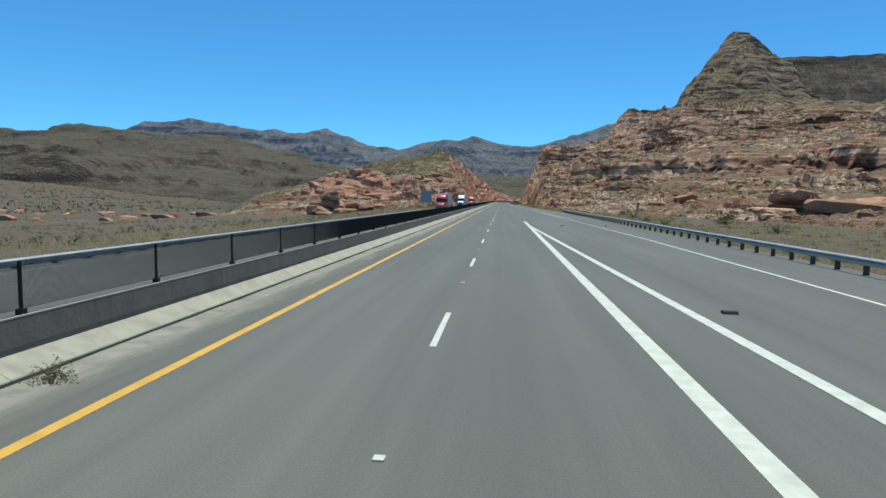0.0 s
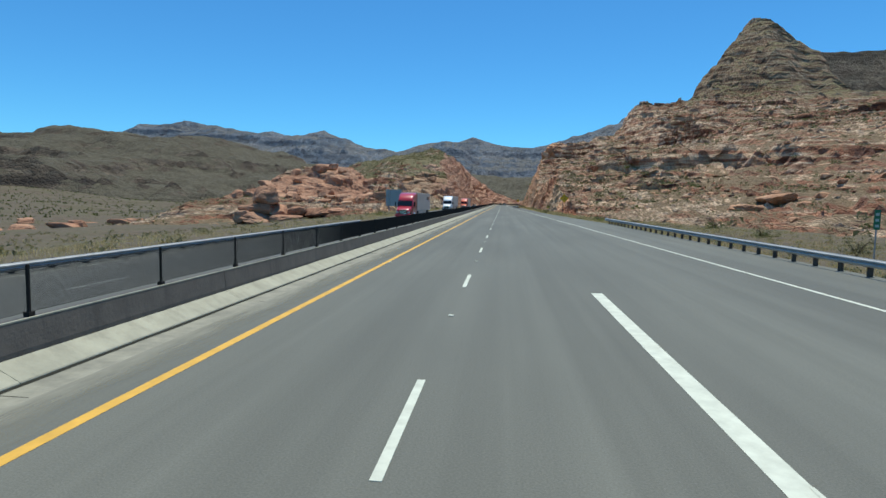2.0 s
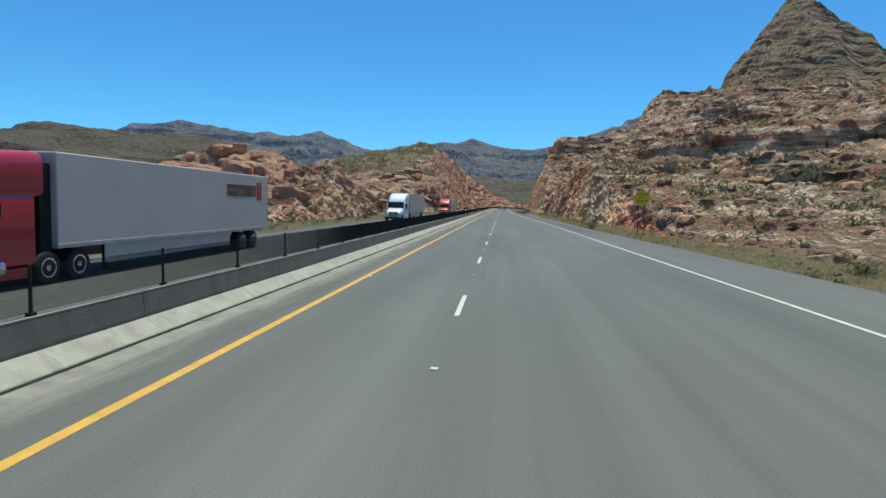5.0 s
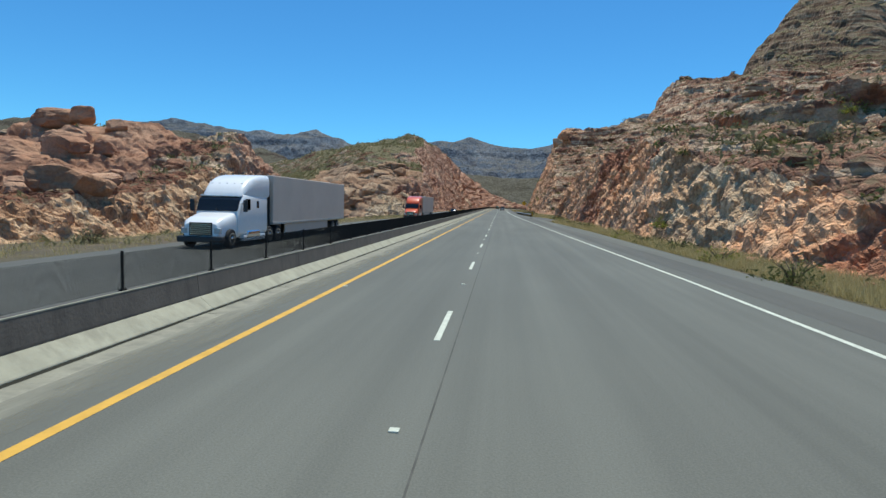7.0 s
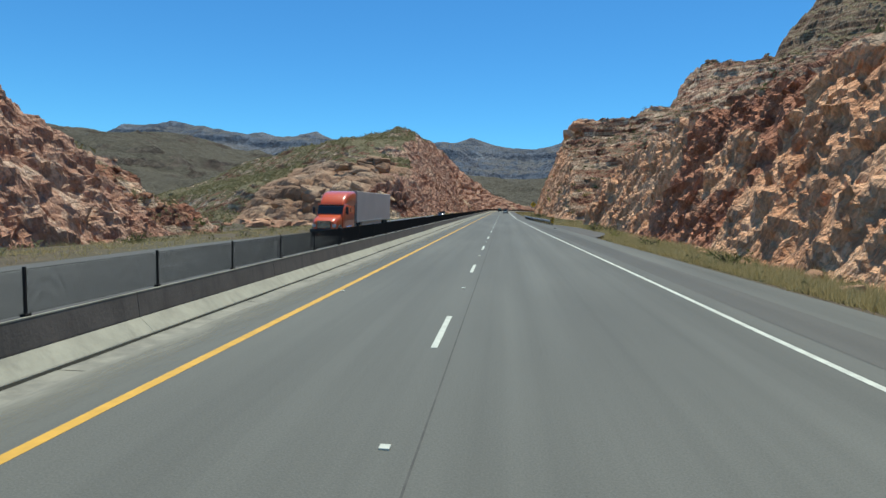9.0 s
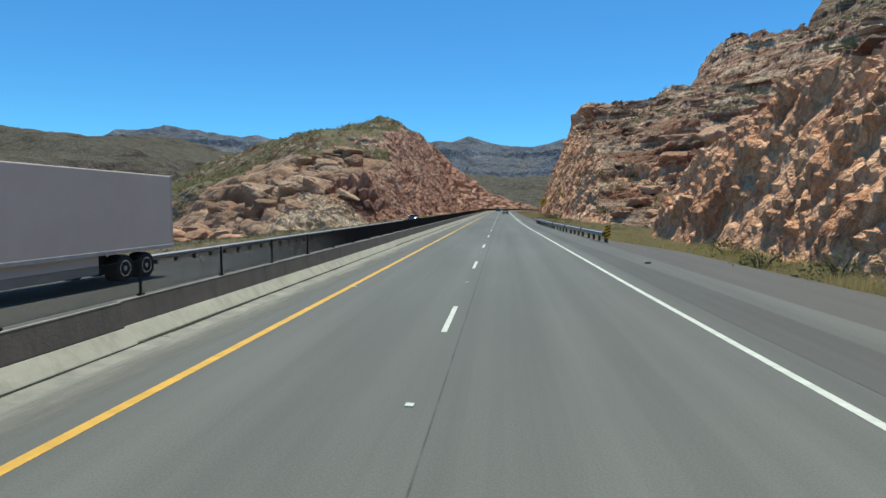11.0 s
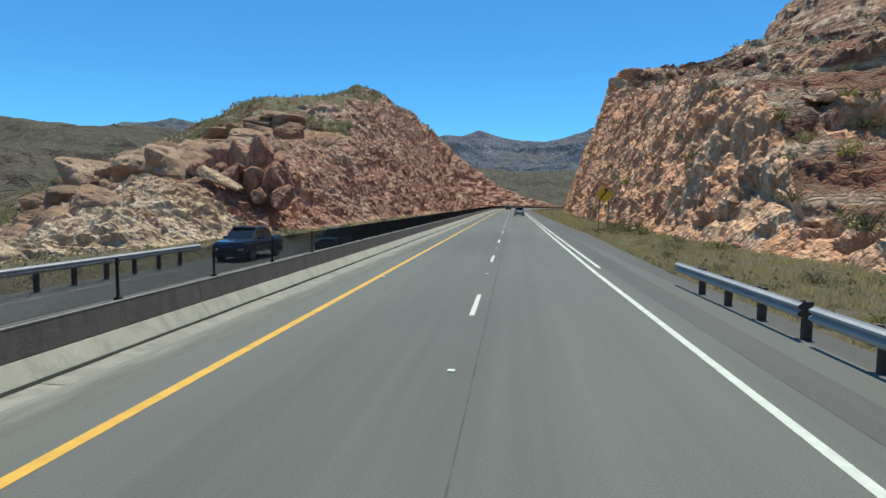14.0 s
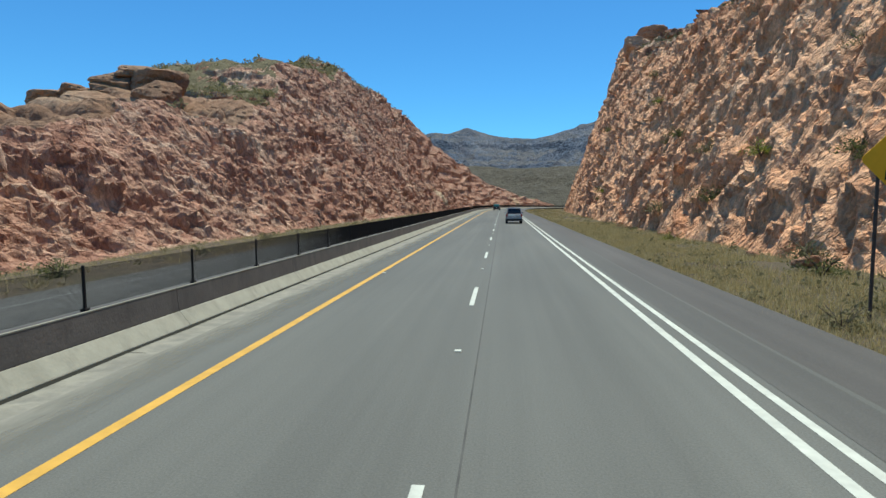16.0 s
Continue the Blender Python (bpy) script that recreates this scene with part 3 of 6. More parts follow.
dust = strip("gutter_dust", [(y, x - 0.10) for y, x in gutter_edge], [(y, x + 0.85 + wander.uniform(-0.1, 0.1)) for y, x in gutter_edge], -60, 1000, 0.7, 0.0085, m_dust, "thin pale dust drifted over the gutter edge", "dirt")
across = dust.data.attributes.new("across", "FLOAT", "POINT")
across.data.foreach_set("value", [float(k % 2) for k in range(len(dust.data.vertices))])
strip("shoulder", [(y, x + (0.75 if y < 360 else 0.62)) for y, x in EDGE_LINE if y > 150], [(y, x + (2.3 if y < 300 else 1.46)) for y, x in EDGE_LINE if y > 150], 190, 1000, 4.0, 0.004, m_shoulder, "darker asphalt strip beside the edge line", "shoulder")
GRAVEL_TO = [(284, 0.0), (294, 3.4), (314, 3.2), (326, 1.0), (372, 0.8), (400, 1.75), (1200, 1.75)]  # beyond the paving
strip("gravel_shoulder", [(y, x - 0.1) for y, x in PAVED_TO if y > 240], [(float(y), float(table(PAVED_TO, y) + table(GRAVEL_TO, y))) for y in range(284, 1004, 4)], 284, 1000, 4.0, -0.035, m_gravel, "dark gravel strip beside the paved shoulder", "gravel")


for k in range(70):  # cracks across the gutter
    y = -20 + k * 6.3 + wander.uniform(-2, 2)
    edge = float(table(SEAM, y)) + 0.03
    crack = Form().box(edge, -0.008, 0.004, edge + wander.uniform(0.2, 0.55), 0.008, 0.0085)
    c = crack.done("crack", m_tar, gutter)
    c.location, c.rotation_euler = (0, y, 0), (0, 0, wander.uniform(-0.02, 0.02))


def shift(rows, d):
    return [(y, x + d) for y, x in rows]


strip("yellow_edge_line", -4.88, -4.70, -60, 1000, 4.0, 0.004, m_yellow, "solid yellow edge line on the road", "road marking")
strip("white_edge_line", shift(EDGE_LINE, -0.08), shift(EDGE_LINE, 0.08), -60, 1000, 4.0, 0.004, m_white, "solid white edge line on the road", "road marking")
strip("white_edge_line_old", [(374, 3.17), (392, 3.10), (440, 3.03)], [(374, 3.31), (392, 3.24), (440, 3.16)], 374, 560, 4.0, 0.004, m_white, "older thin white line beside the edge line", "road marking")
strip("gore_line", 2.54, 2.86, -60, 70.4, 3.26, 0.004, m_white, "wide white line of the merging ramp", "road marking")
strip("gore_line_ramp", [(-60, 7.16), (51.5, 2.87), (59, 2.82)], [(-60, 7.44), (59, 2.868)], -60, 59, 0.5, 0.008, m_white, "wide white line converging from the ramp", "road marking")
strip("white_edge_line_other", -17.05, -16.9, -60, 1000, 4.0, shift(OTHER, 0.004), m_worn, "white edge line of the opposite carriageway", "road marking")
strip("yellow_edge_line_other", -9.5, -9.35, -60, 1000, 4.0, shift(OTHER, 0.004), m_worn, "faded edge line of the opposite carriageway", "road marking")
strip("lane_seam", -0.80, -0.775, 150, 1000, 4.0, 0.003, m_seam, "narrow dark paving seam along the lane", "seam")

dash_mesh = Form().box(-0.06, 0, -0.004, 0.06, 3.05, 0.004)
stud_mesh = Form().box(-0.06, -0.06, -0.002, 0.06, 0.06, 0.022, 0.008)
first_dash = dash_mesh.done("lane_dash", m_white, road)
first_stud = stud_mesh.done("road_stud", m_white, road)
first_dash.location = (-1.14, 9.81 - 12.192 * 5, 0.004)
first_stud.location = (-1.14, 9.81 - 12.192 * 5 + 7.8, 0)
for k in range(-4, 48):
    y = 9.81 + 12.192 * k
    for ob, dy in ((first_dash, 0), (first_stud, 7.8)):
        c = ob.copy()
        scene.collection.objects.link(c)
        c.parent = road
        sx, sz = bend(y + dy)
        c.location = (-1.14 + float(sx), y + dy, float(sz) + (0.004 if dy == 0 else 0))
first_dash_o = dash_mesh.done("lane_dash", m_worn, other_road)
first_dash_o.location = (-13.2, -40, float(table(OTHER, -40)) + 0.004)
for k in range(1, 50):
    c = first_dash_o.copy()
    scene.collection.objects.link(c)
    c.parent = other_road
    sx, sz = bend(-40 + 12.192 * k)
    c.location = (-13.2 + float(sx), -40 + 12.192 * k, float(table(OTHER, -40 + 12.192 * k)) + 0.004 + float(sz))
for k in range(36):
    y = 4 + 24.38 * k
    c = first_stud.copy()
    scene.collection.objects.link(c)
    c.parent = road
    sx, sz = bend(y)
    c.location = (-4.62 + float(sx), y, float(sz))


# ---- median barrier and glare screen ----
def swept(outline):
    f, n, v = Form(), len(outline), []
    for y, inset in [(0.0, 0.006), (0.02, 0.0), (6.68, 0.0), (6.698, 0.006)]:
        v += [(x - math.copysign(inset, x), y, z - (inset if z > 0.5 else 0)) for x, z in outline]
    fc = [(k * n + i, k * n + (i + 1) % n, (k + 1) * n + (i + 1) % n, (k + 1) * n + i) for k in range(3) for i in range(n)]
    return f.add(v, fc + [tuple(range(n)), tuple(range(3 * n, 4 * n))[::-1]])


def barrier_segment(high, foot, toe_top, back):
    """One cast length; the toe widens and sinks where the road falls away from the median."""
    g = thing("concrete_barrier", "dark grey streaked concrete median barrier with a paler sloping toe", "barrier", "median barrier segments")
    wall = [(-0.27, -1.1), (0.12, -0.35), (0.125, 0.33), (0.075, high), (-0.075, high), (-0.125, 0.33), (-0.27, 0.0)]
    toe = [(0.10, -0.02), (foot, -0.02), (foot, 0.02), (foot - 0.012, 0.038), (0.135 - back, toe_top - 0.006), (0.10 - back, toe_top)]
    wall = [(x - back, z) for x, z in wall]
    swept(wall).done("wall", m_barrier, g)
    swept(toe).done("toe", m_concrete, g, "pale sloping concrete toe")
    # Pale strip that puts the sunlight on the barrier's top into colour.
    Form().box(0.04 - back, 0.01, high - 0.02, 0.082 - back, 6.69, high + 0.008, 0.006).done("lit_top_strip", m_concrete, g, "pale strip coloured as the sunlit barrier top")
    return g


def glare_screen():
    r = random.Random(5)
    g = thing("glare_screen", "black steel mesh glare screen bolted on the barrier", "fence", "glare screens on the barrier")
    for y in (0.8, 4.153):
        f = Form().box(-0.022, y - 0.02, 0.72, 0.022, y + 0.02, 1.54, 0.006)
        post = f.done("post", m_black_steel, g)
        Form().box(-0.05, y - 0.055, 0.72, 0.05, y + 0.055, 0.832).done("base_plate", m_black_steel, post)
        p = Form()
        step, deep = 0.010, 0.0011
        k = y + 0.04
        while k < y + 3.33:
            p.add([(-deep, k, 0.83), (deep, k + 0.002, 0.83), (deep, k + 0.002, 1.5), (-deep, k, 1.5)], [(0, 1, 2, 3)])
            k += step * r.uniform(0.96, 1.04)
        for z in (0.83, 1.5):
            p.box(-0.003, y, z - 0.003, 0.003, y + 3.353, z + 0.003)
        p.done("mesh_panel", m_black_steel, g)
    return g


def on_line(x, y, step, z=0.0):
    (x0, z0), (x1, z1) = ((float(v) for v in bend(w)) for w in (y, y + step))
    return pose(x + x0, y, z + z0, math.degrees(math.atan2(z1 - z0, step)), 0, -math.degrees(math.atan2(x1 - x0, step)))


SET_BACK = [(0, 0.0), (200, 0.03), (270, 0.06), (311, 0.20), (380, 0.20)]  # how far the wall stands back
screen = glare_screen()
screen.matrix_world = on_line(-7.0, -40, 6.706)
lengths = {}
for k in range(137):
    y = -40 + 6.706 * k
    stage = min(16, int((y + 40) // 27))
    at = on_line(-7.0, y, 6.706)
    if k:
        copy_thing(screen, on_line(-7.0 - float(table(SET_BACK, y + 3.3)), y, 6.706))
    if stage in lengths:
        copy_thing(lengths[stage], at)
    else:
        mid = stage * 27 - 26.5
        lengths[stage] = barrier_segment(float(np.interp(mid, [0, 200, 300, 380], [0.745, 0.79, 0.785, 0.785])), float(table(SEAM, mid)) + 7.0 - 0.035, float(np.interp(mid, [0, 200, 300], [0.24, 0.29, 0.31])), float(table(SET_BACK, mid)))
        lengths[stage].matrix_world = at

# ---- W-beam guardrails ----
W = [(0.00, 0.44), (0.02, 0.47), (0.085, 0.51), (0.085, 0.55), (0.015, 0.60), (0.085, 0.65), (0.085, 0.69), (0.02, 0.73), (0.0, 0.76)]


def guardrail(length, side, group):
    """One rail length with its posts; side +1 has the rail on the left of the posts."""
    g = thing("guardrail", "galvanised W-beam guardrail length on brown posts", "guardrail", group)
    f = Form()
    out = [(-side * a, b) for a, b in W] + [(-side * (a + 0.006) + side * 0.012, b) for a, b in W[::-1]]
    f.prism(out, "y", 0, length)
    f.done("rail", m_steel, g)
    n = max(1, round(length / 1.905))
    for k in range(n):
        y = 0.2 + k * length / n
        post = Form().box(side * 0.16, y, -0.5, side * 0.32, y + 0.15, 0.74, 0.01).done("post", m_rust, g)
        Form().box(0.012 * side, y, 0.42, side * 0.16, y + 0.15, 0.77, 0.008).done("blockout", m_rust, post)
    return g


def rail_run(points, side, z, group):
    pts = [Vector((p[0], p[1], 0)) for p in points]
    first = None
    for a, b in zip(pts, pts[1:]):
        n = max(1, round((b - a).length / 7.62))
        for k in range(n):
            p = a + (b - a) * k / n
            turn = -math.degrees(math.atan2(b.x - a.x, b.y - a.y))
            sx, sz = bend(p.y)
            m = pose(p.x + float(sx), p.y, z + float(sz), 0, 0, turn)
            if first is None:
                first = guardrail(7.62, side, group)
                first.matrix_world = m
            else:
                copy_thing(first, m)


rail_run([(13.6, -36.0), (13.4, 131.6)], 1, -0.05, "guardrail by the ramp")
rail_run([(7.3, 321.5), (5.75, 346.0), (5.0, 370.0)], 1, -0.02, "guardrail by the wash")
rail_run([(-17.6, -36.0), (-17.6, 124.0)], -1, -0.66, "guardrail of the opposite carriageway")
rail_run([(-17.8, 305.0), (-17.8, 381.2)], -1, -0.66, "guardrail of the opposite carriageway")


# ---- terrain masses ----
SITES = {}  # where shrubs may stand, and how much ground each place speaks for


def remember(name, places, good):
    room = np.abs(np.gradient(places[..., 0], axis=1)) * np.abs(np.gradient(places[..., 1], axis=0))
    patchy = smooth(-0.5, 0.6, fbm(places[..., 0] * 0.03, places[..., 1] * 0.03, places[..., 2] * 0, 3, 88)) + 0.15
    good = good & (places[..., 1] < 690) & (np.abs(places[..., 0]) < 260)
    SITES[name] = places[good], (room ** 0.9 * patchy)[good]


def carve(X, Y, Z, levels, lean=0.0, seed=0, strata=0.0, least=0.22, fibre=None, domes=None, rough=1.0):
    """Push a height sheet in and out along its own slope, block by block."""
    zy, zx = np.gradient(Z)
    xy_, xx = np.gradient(X)
    yy, yx = np.gradient(Y)
    ax, ay, az = xx, yx, zx
    bx, by, bz = xy_, yy, zy
    nx, ny, nz = ay * bz - az * by, az * bx - ax * bz, ax * by - ay * bx
    s = np.sign(nz)
    size = np.sqrt(nx * nx + ny * ny + nz * nz) + 1e-9
    nx, ny, nz = nx * s / size, ny * s / size, nz * s / size
    d = np.zeros(X.shape)
    bare = least + (1 - least) * smooth(0.90, 0.70, nz + 0.12 * fbm(X * 0.06, Y * 0.06, Z * 0.06, 3, seed + 90))
    warp = fbm(X * 0.08, Y * 0.08, Z * 0.1, 3, seed + 70) * 1.2
    zz = Z + lean * Y + warp
    ragged = 0.7 * fbm(X * 0.4, Y * 0.4, Z * 0.4, 2, seed + 75)
    ragged2 = 0.7 * fbm(X * 0.4 + 40, Y * 0.4, Z * 0.4, 2, seed + 76)
    if fibre is not None:  # ribs that follow the lie of the rock, worn uneven
        lay, where = fibre
        across, along = 0.9 * Y - lay * Z, 0.9 * Z + lay * Y
        ribs = ridged(across * 0.72 + ragged, along * 0.15, X * 0.3, 2, seed + 77) - 0.8
        d = d + bare * np.where(where, 0.85 * rough * ribs + 0.25 * rough * ragged2, 0.0)
    for amount, block in levels:
        if np.any(amount):
            if fibre is None:
                across, along = Y / (block * 1.25), zz / (block * 0.62)
            else:
                lay, where = fibre
                across = np.where(where, (0.9 * Y - lay * Z) / (block * 0.55), Y / (block * 1.25))
                along = np.where(where, (0.9 * Z + lay * Y + warp) / (block * 2.6), zz / (block * 0.62))
            edge, rnd, ox, oy, oz = cells(X / block + warp * 0.3 / block, across + ragged / block ** 0.5, along + ragged2 / block ** 0.5, seed + int(block * 10))
            tilt = (rnd - 0.5) * 2 * ox + (((rnd * 7.3) % 1) - 0.5) * 2.0 * oy + (((rnd * 13.7) % 1) - 0.5) * 1.6 * oz
            d += bare * amount * (((rnd - 0.5) * 1.3 + tilt * 1.0 * rough) * smooth(0.0, 0.13, edge) - 0.3 * rough * np.exp(-edge * 9))
    if np.any(strata):
        broad = 9 * fbm(X * 0.012, Y * 0.012, Z * 0.004, 3, seed + 35)
        bed = value_noise(X * 0.022, Y * 0.022, (Z + 0.16 * X - 0.05 * Y + warp * 2.0 + broad) * 0.30, seed + 31)
        bed2 = value_noise(X * 0.05, Y * 0.05, (Z + 0.16 * X - 0.05 * Y + warp * 1.5 + broad) * 0.85, seed + 37)
        d += strata * (np.tanh(bed * 4) + 0.8 * np.tanh(bed2 * 4.5) - 0.8) * (0.25 + 0.75 * smooth(-0.3, 0.5, fbm(X * 0.02, Y * 0.02, Z * 0, 3, seed + 33)))
    if domes is not None:  # rounded swellings with creases between them, instead of broken blocks
        weight, kinds = domes
        swell = 0.12 * fbm(X * 0.8, Y * 0.8, Z * 0.8, 3, seed + 44)
        for amount, (wx, wy, wz) in kinds:
            wob = 0.45 * fbm(X * 0.9 / wx, Y * 0.9 / wy, Z * 0.9 / wz, 2, seed + 46)
            edge, rnd, ox, oy, oz = cells(X / wx + wob, Y / wy - wob, (Z + 0.22 * X) / wz + wob, seed + 47)
            swell = swell + amount * (0.25 - 1.7 * (ox * ox + oy * oy + oz * oz) + 0.5 * (rnd - 0.5) - 0.5 * np.exp(-edge * 10))
        d = d * (1 - weight) + weight * swell
    return X + nx * d, Y + ny * d, Z + nz * d, nz


RIGHT_FOOT = [(-100, 46), (60, 40), (120, 30), (165, 21), (203, 15.5), (235, 13.6), (280, 14.4), (306, 14.0), (320, 13.5), (334, 13.6), (341, 17.5), (350, 19.8), (358, 20), (372, 18), (388, 15), (418, 13.5), (488, 14), (605, 19), (645, 22), (1000, 24)]
RIGHT_RISE = [(-100, 0.4), (100, 0.5), (180, 1.0), (203, 3.4), (215, 4.8), (230, 7.2), (245, 9.6), (262, 11.8), (293, 13), (314, 12.5), (322, 10), (329, 8), (334, 6.3), (338, 4.0), (343, 2.2), (350, 1.6), (370, 1.4), (380, 2.4), (388, 3.8), (393, 7), (399, 11), (405, 13.6), (418, 16), (440, 18.5), (468, 22.8), (493, 27.6), (548, 37.5), (580, 42), (605, 43), (640, 43), (680, 38), (740, 25), (900, 10)]
RIGHT_CAP = [(-100, 3), (60, 5), (120, 8), (190, 14), (250, 32), (400, 56), (550, 84), (620, 108), (650, 107), (690, 92), (730, 78), (800, 60), (1000, 40)]


def terraced(z, x, y, weight, summit):
    """Beds that weather into ledges: a soil slope, then a riser, at two thicknesses."""
    lie = z + 0.035 * x - 0.012 * y + 5.0 * fbm(x * 0.011, y * 0.011, x * 0, 3, 131)
    for thick, amount, seed in ((18.0, 0.26 * summit, 131), (8.0, 0.62 - 0.34 * summit, 132), (2.9, 0.66 - 0.5 * summit, 133)):
        u = lie / thick + 0.35 * fbm(x * 0.06, y * 0.06, x * 0, 3, seed)
        f = u - np.floor(u)
        g = np.where(f < 0.72, f * 0.34 / 0.72, 0.34 + (f - 0.72) * 0.66 / 0.28)
        broken = smooth(-0.75, 0.1, fbm(x * 0.035, y * 0.035, x * 0 + np.floor(u) * 3.7, 3, seed + 4))
        z = z + (g - f + 0.19) * thick * amount * broken * weight
    return z


def right_height(off, x, y):
    foot_x = x - off
    inland = smooth(42, 75, x)  # the wash closes up behind the first rise
    rise = table(RIGHT_RISE, y) * (1 - inland) + table([r for r in RIGHT_RISE if not 315 < r[0] < 417], y) * inland
    cap = table(RIGHT_CAP, y)
    gentle = np.interp(y, [100, 190, 250, 570, 600], [0.04, 0.13, 0.21, 0.24, 0.20])
    bench = rise + gentle * np.clip(x - 20, 0, 75)
    natural = bench + np.maximum(cap - bench, 0) * (0.72 * smooth(93, 126, x) + 0.28 * smooth(118, 195, x))
    natural = natural * (1 + 0.10 * fbm(x * 0.025, y * 0.025, x * 0, 4, 21)) + 0.6 * fbm(x * 0.1, y * 0.1, x * 0, 3, 22)
    # the butte with its tower
    r = np.hypot((x - 247) * np.where(x > 247, 0.74, 1.08), (y - 684) * 0.8) * (1 + 0.10 * fbm(x * 0.03, y * 0.03, x * 0, 3, 4))
    butte = 114 * np.clip(1 - r / 70, 0, 1) ** 1.25
    butte = -3.0 * np.logaddexp(-butte / 3.0, -103 / 3.0) + np.maximum(92 - cap, 0) * smooth(120, 60, r)
    # the rim that breaks the skyline
    rim = 6 * smooth(14, 7, np.hypot((x - 126) * 0.6, (y - 640) * 0.5)) + 5 * smooth(16, 9, np.hypot((x - 54) * 0.55, (y - 620) * 0.4))
    step = np.interp(y, [150, 203, 235, 320, 335, 342, 370, 390, 480, 620, 700], [0.7, 1.3, 2.6, 2.6, 2.5, 0.6, 0.5, 2.4, 2.6, 3.0, 1.7])
    cut = step * np.maximum(off, 0) ** 0.98
    top = terraced(natural + butte + rim, x, y, smooth(4, 16, off), smooth(85, 50, r))
    k = 1.2
    return np.where(off < 0, off * 0.3 - 0.4, -k * np.logaddexp(-cut / k, -top / k)) - 0.35


def right_sheet(name, ys, offs, blocks, strata, label, near):
    OFF, YY = np.meshgrid(offs, ys)
    sx, sz = bend(np.minimum(YY, 900))
    sx = sx * smooth(130, 20, OFF)
    XX = table(RIGHT_FOOT, YY) + OFF
    ZZ = right_height(OFF, XX, YY)
    fade = smooth(-0.5, 1.0, OFF)
    massive = smooth(338, 344, YY) * smooth(422, 398, YY + 0.4 * OFF) * smooth(70, 40, OFF)
    blocks = [(a * smooth(far, far * 0.4, OFF), size) for a, size, far in blocks]
    x2, y2, z2, nz = carve(XX, YY, ZZ, blocks, strata=strata * smooth(6, 22, OFF) * (1 - 0.35 * smooth(130, 70, np.hypot(XX - 254, YY - 688))), seed=3, lean=-0.2, least=0.6, rough=np.interp(YY, [300, 400], [0.9, 0.9]),
                           fibre=(np.interp(YY, [215, 240, 300, 330, 400], [-0.26, -0.62, -0.62, -0.3, -0.26]), OFF < 20 + 0 * YY),
                           domes=(massive * 0.42, ((2.3, (10.0, 9.0, 6.0)), (0.9, (3.6, 3.6, 2.6)), (0.25, (1.3, 1.3, 1.0)))))
    x2, y2, z2 = XX + (x2 - XX) * fade, YY + (y2 - YY) * fade, ZZ + (z2 - ZZ) * fade
    steep = nz < 0.72
    tanzone = value_noise(XX * 0.02, YY * 0.035, ZZ * 0.05, 12) + np.interp(YY, [200, 225, 250, 262, 330, 350], [-0.3, 0.9, 0.9, -0.4, -0.2, -1.5]) > 0.42
    pick = np.where(near & steep & (OFF < 26), np.where(tanzone, 2, 1), 0)
    pick = np.where((massive > 0.5) & (nz < 0.78), 3, pick)
    darkzone = np.interp(YY + 0.5 * ZZ, [200, 208, 214, 222, 248, 256, 292, 310], [0.6, 0.6, -0.4, -0.6, -0.5, 0.6, 0.5, -0.6]) + 0.6 * fbm(XX * 0.05, YY * 0.05, ZZ * 0.05, 3, 15) > 0.1
    pick = np.where((pick > 0) & (pick < 3) & darkzone, 4, pick)
    remember(name, np.stack([x2 + sx, y2, z2 + sz], -1), (nz > 0.72) & (OFF > 0.5))
    ob = sheet(name, np.stack([x2 + sx, y2, z2 + sz], -1), [m_hill, m_cut, m_cut_tan, m_face, m_cut_dark], pick)
    return tagged(ob, label, "hillside", kind="structure")


near_offs = np.concatenate([[-3.0, -1.5, -0.5], np.arange(0, 13, 0.14), np.arange(13, 60, 0.6), np.arange(60, 215, 1.15), np.geomspace(215, 420, 36)])
right_sheet("hillside_right", lines((-60, 60, 50), (60, 180, 110), (180, 340, 380), (340, 480, 350), (480, 720, 240), (720, 1000, 40)), near_offs,
            ((0.8, 7.0, 400), (0.26, 2.8, 150), (0.21, 1.35, 60), (0.12, 0.65, 24)), 1.8, "steep layered red sandstone hillside with a rocky butte", True)

def valley_drop(x):
    return -0.7 - smooth(-20, -60, x) * 3.2 - smooth(-40, -260, x) * 9


LEFT1_FOOT = [(100, -60), (165, -44), (195, -36), (215, -31), (290, -31), (300, -34), (330, -60)]
LEFT1_RISE = [(150, 0), (185, 0.0), (205, 1.6), (225, 4.5), (245, 8), (266, 13), (280, 15), (290, 14), (298, 8), (308, 2), (325, 0)]


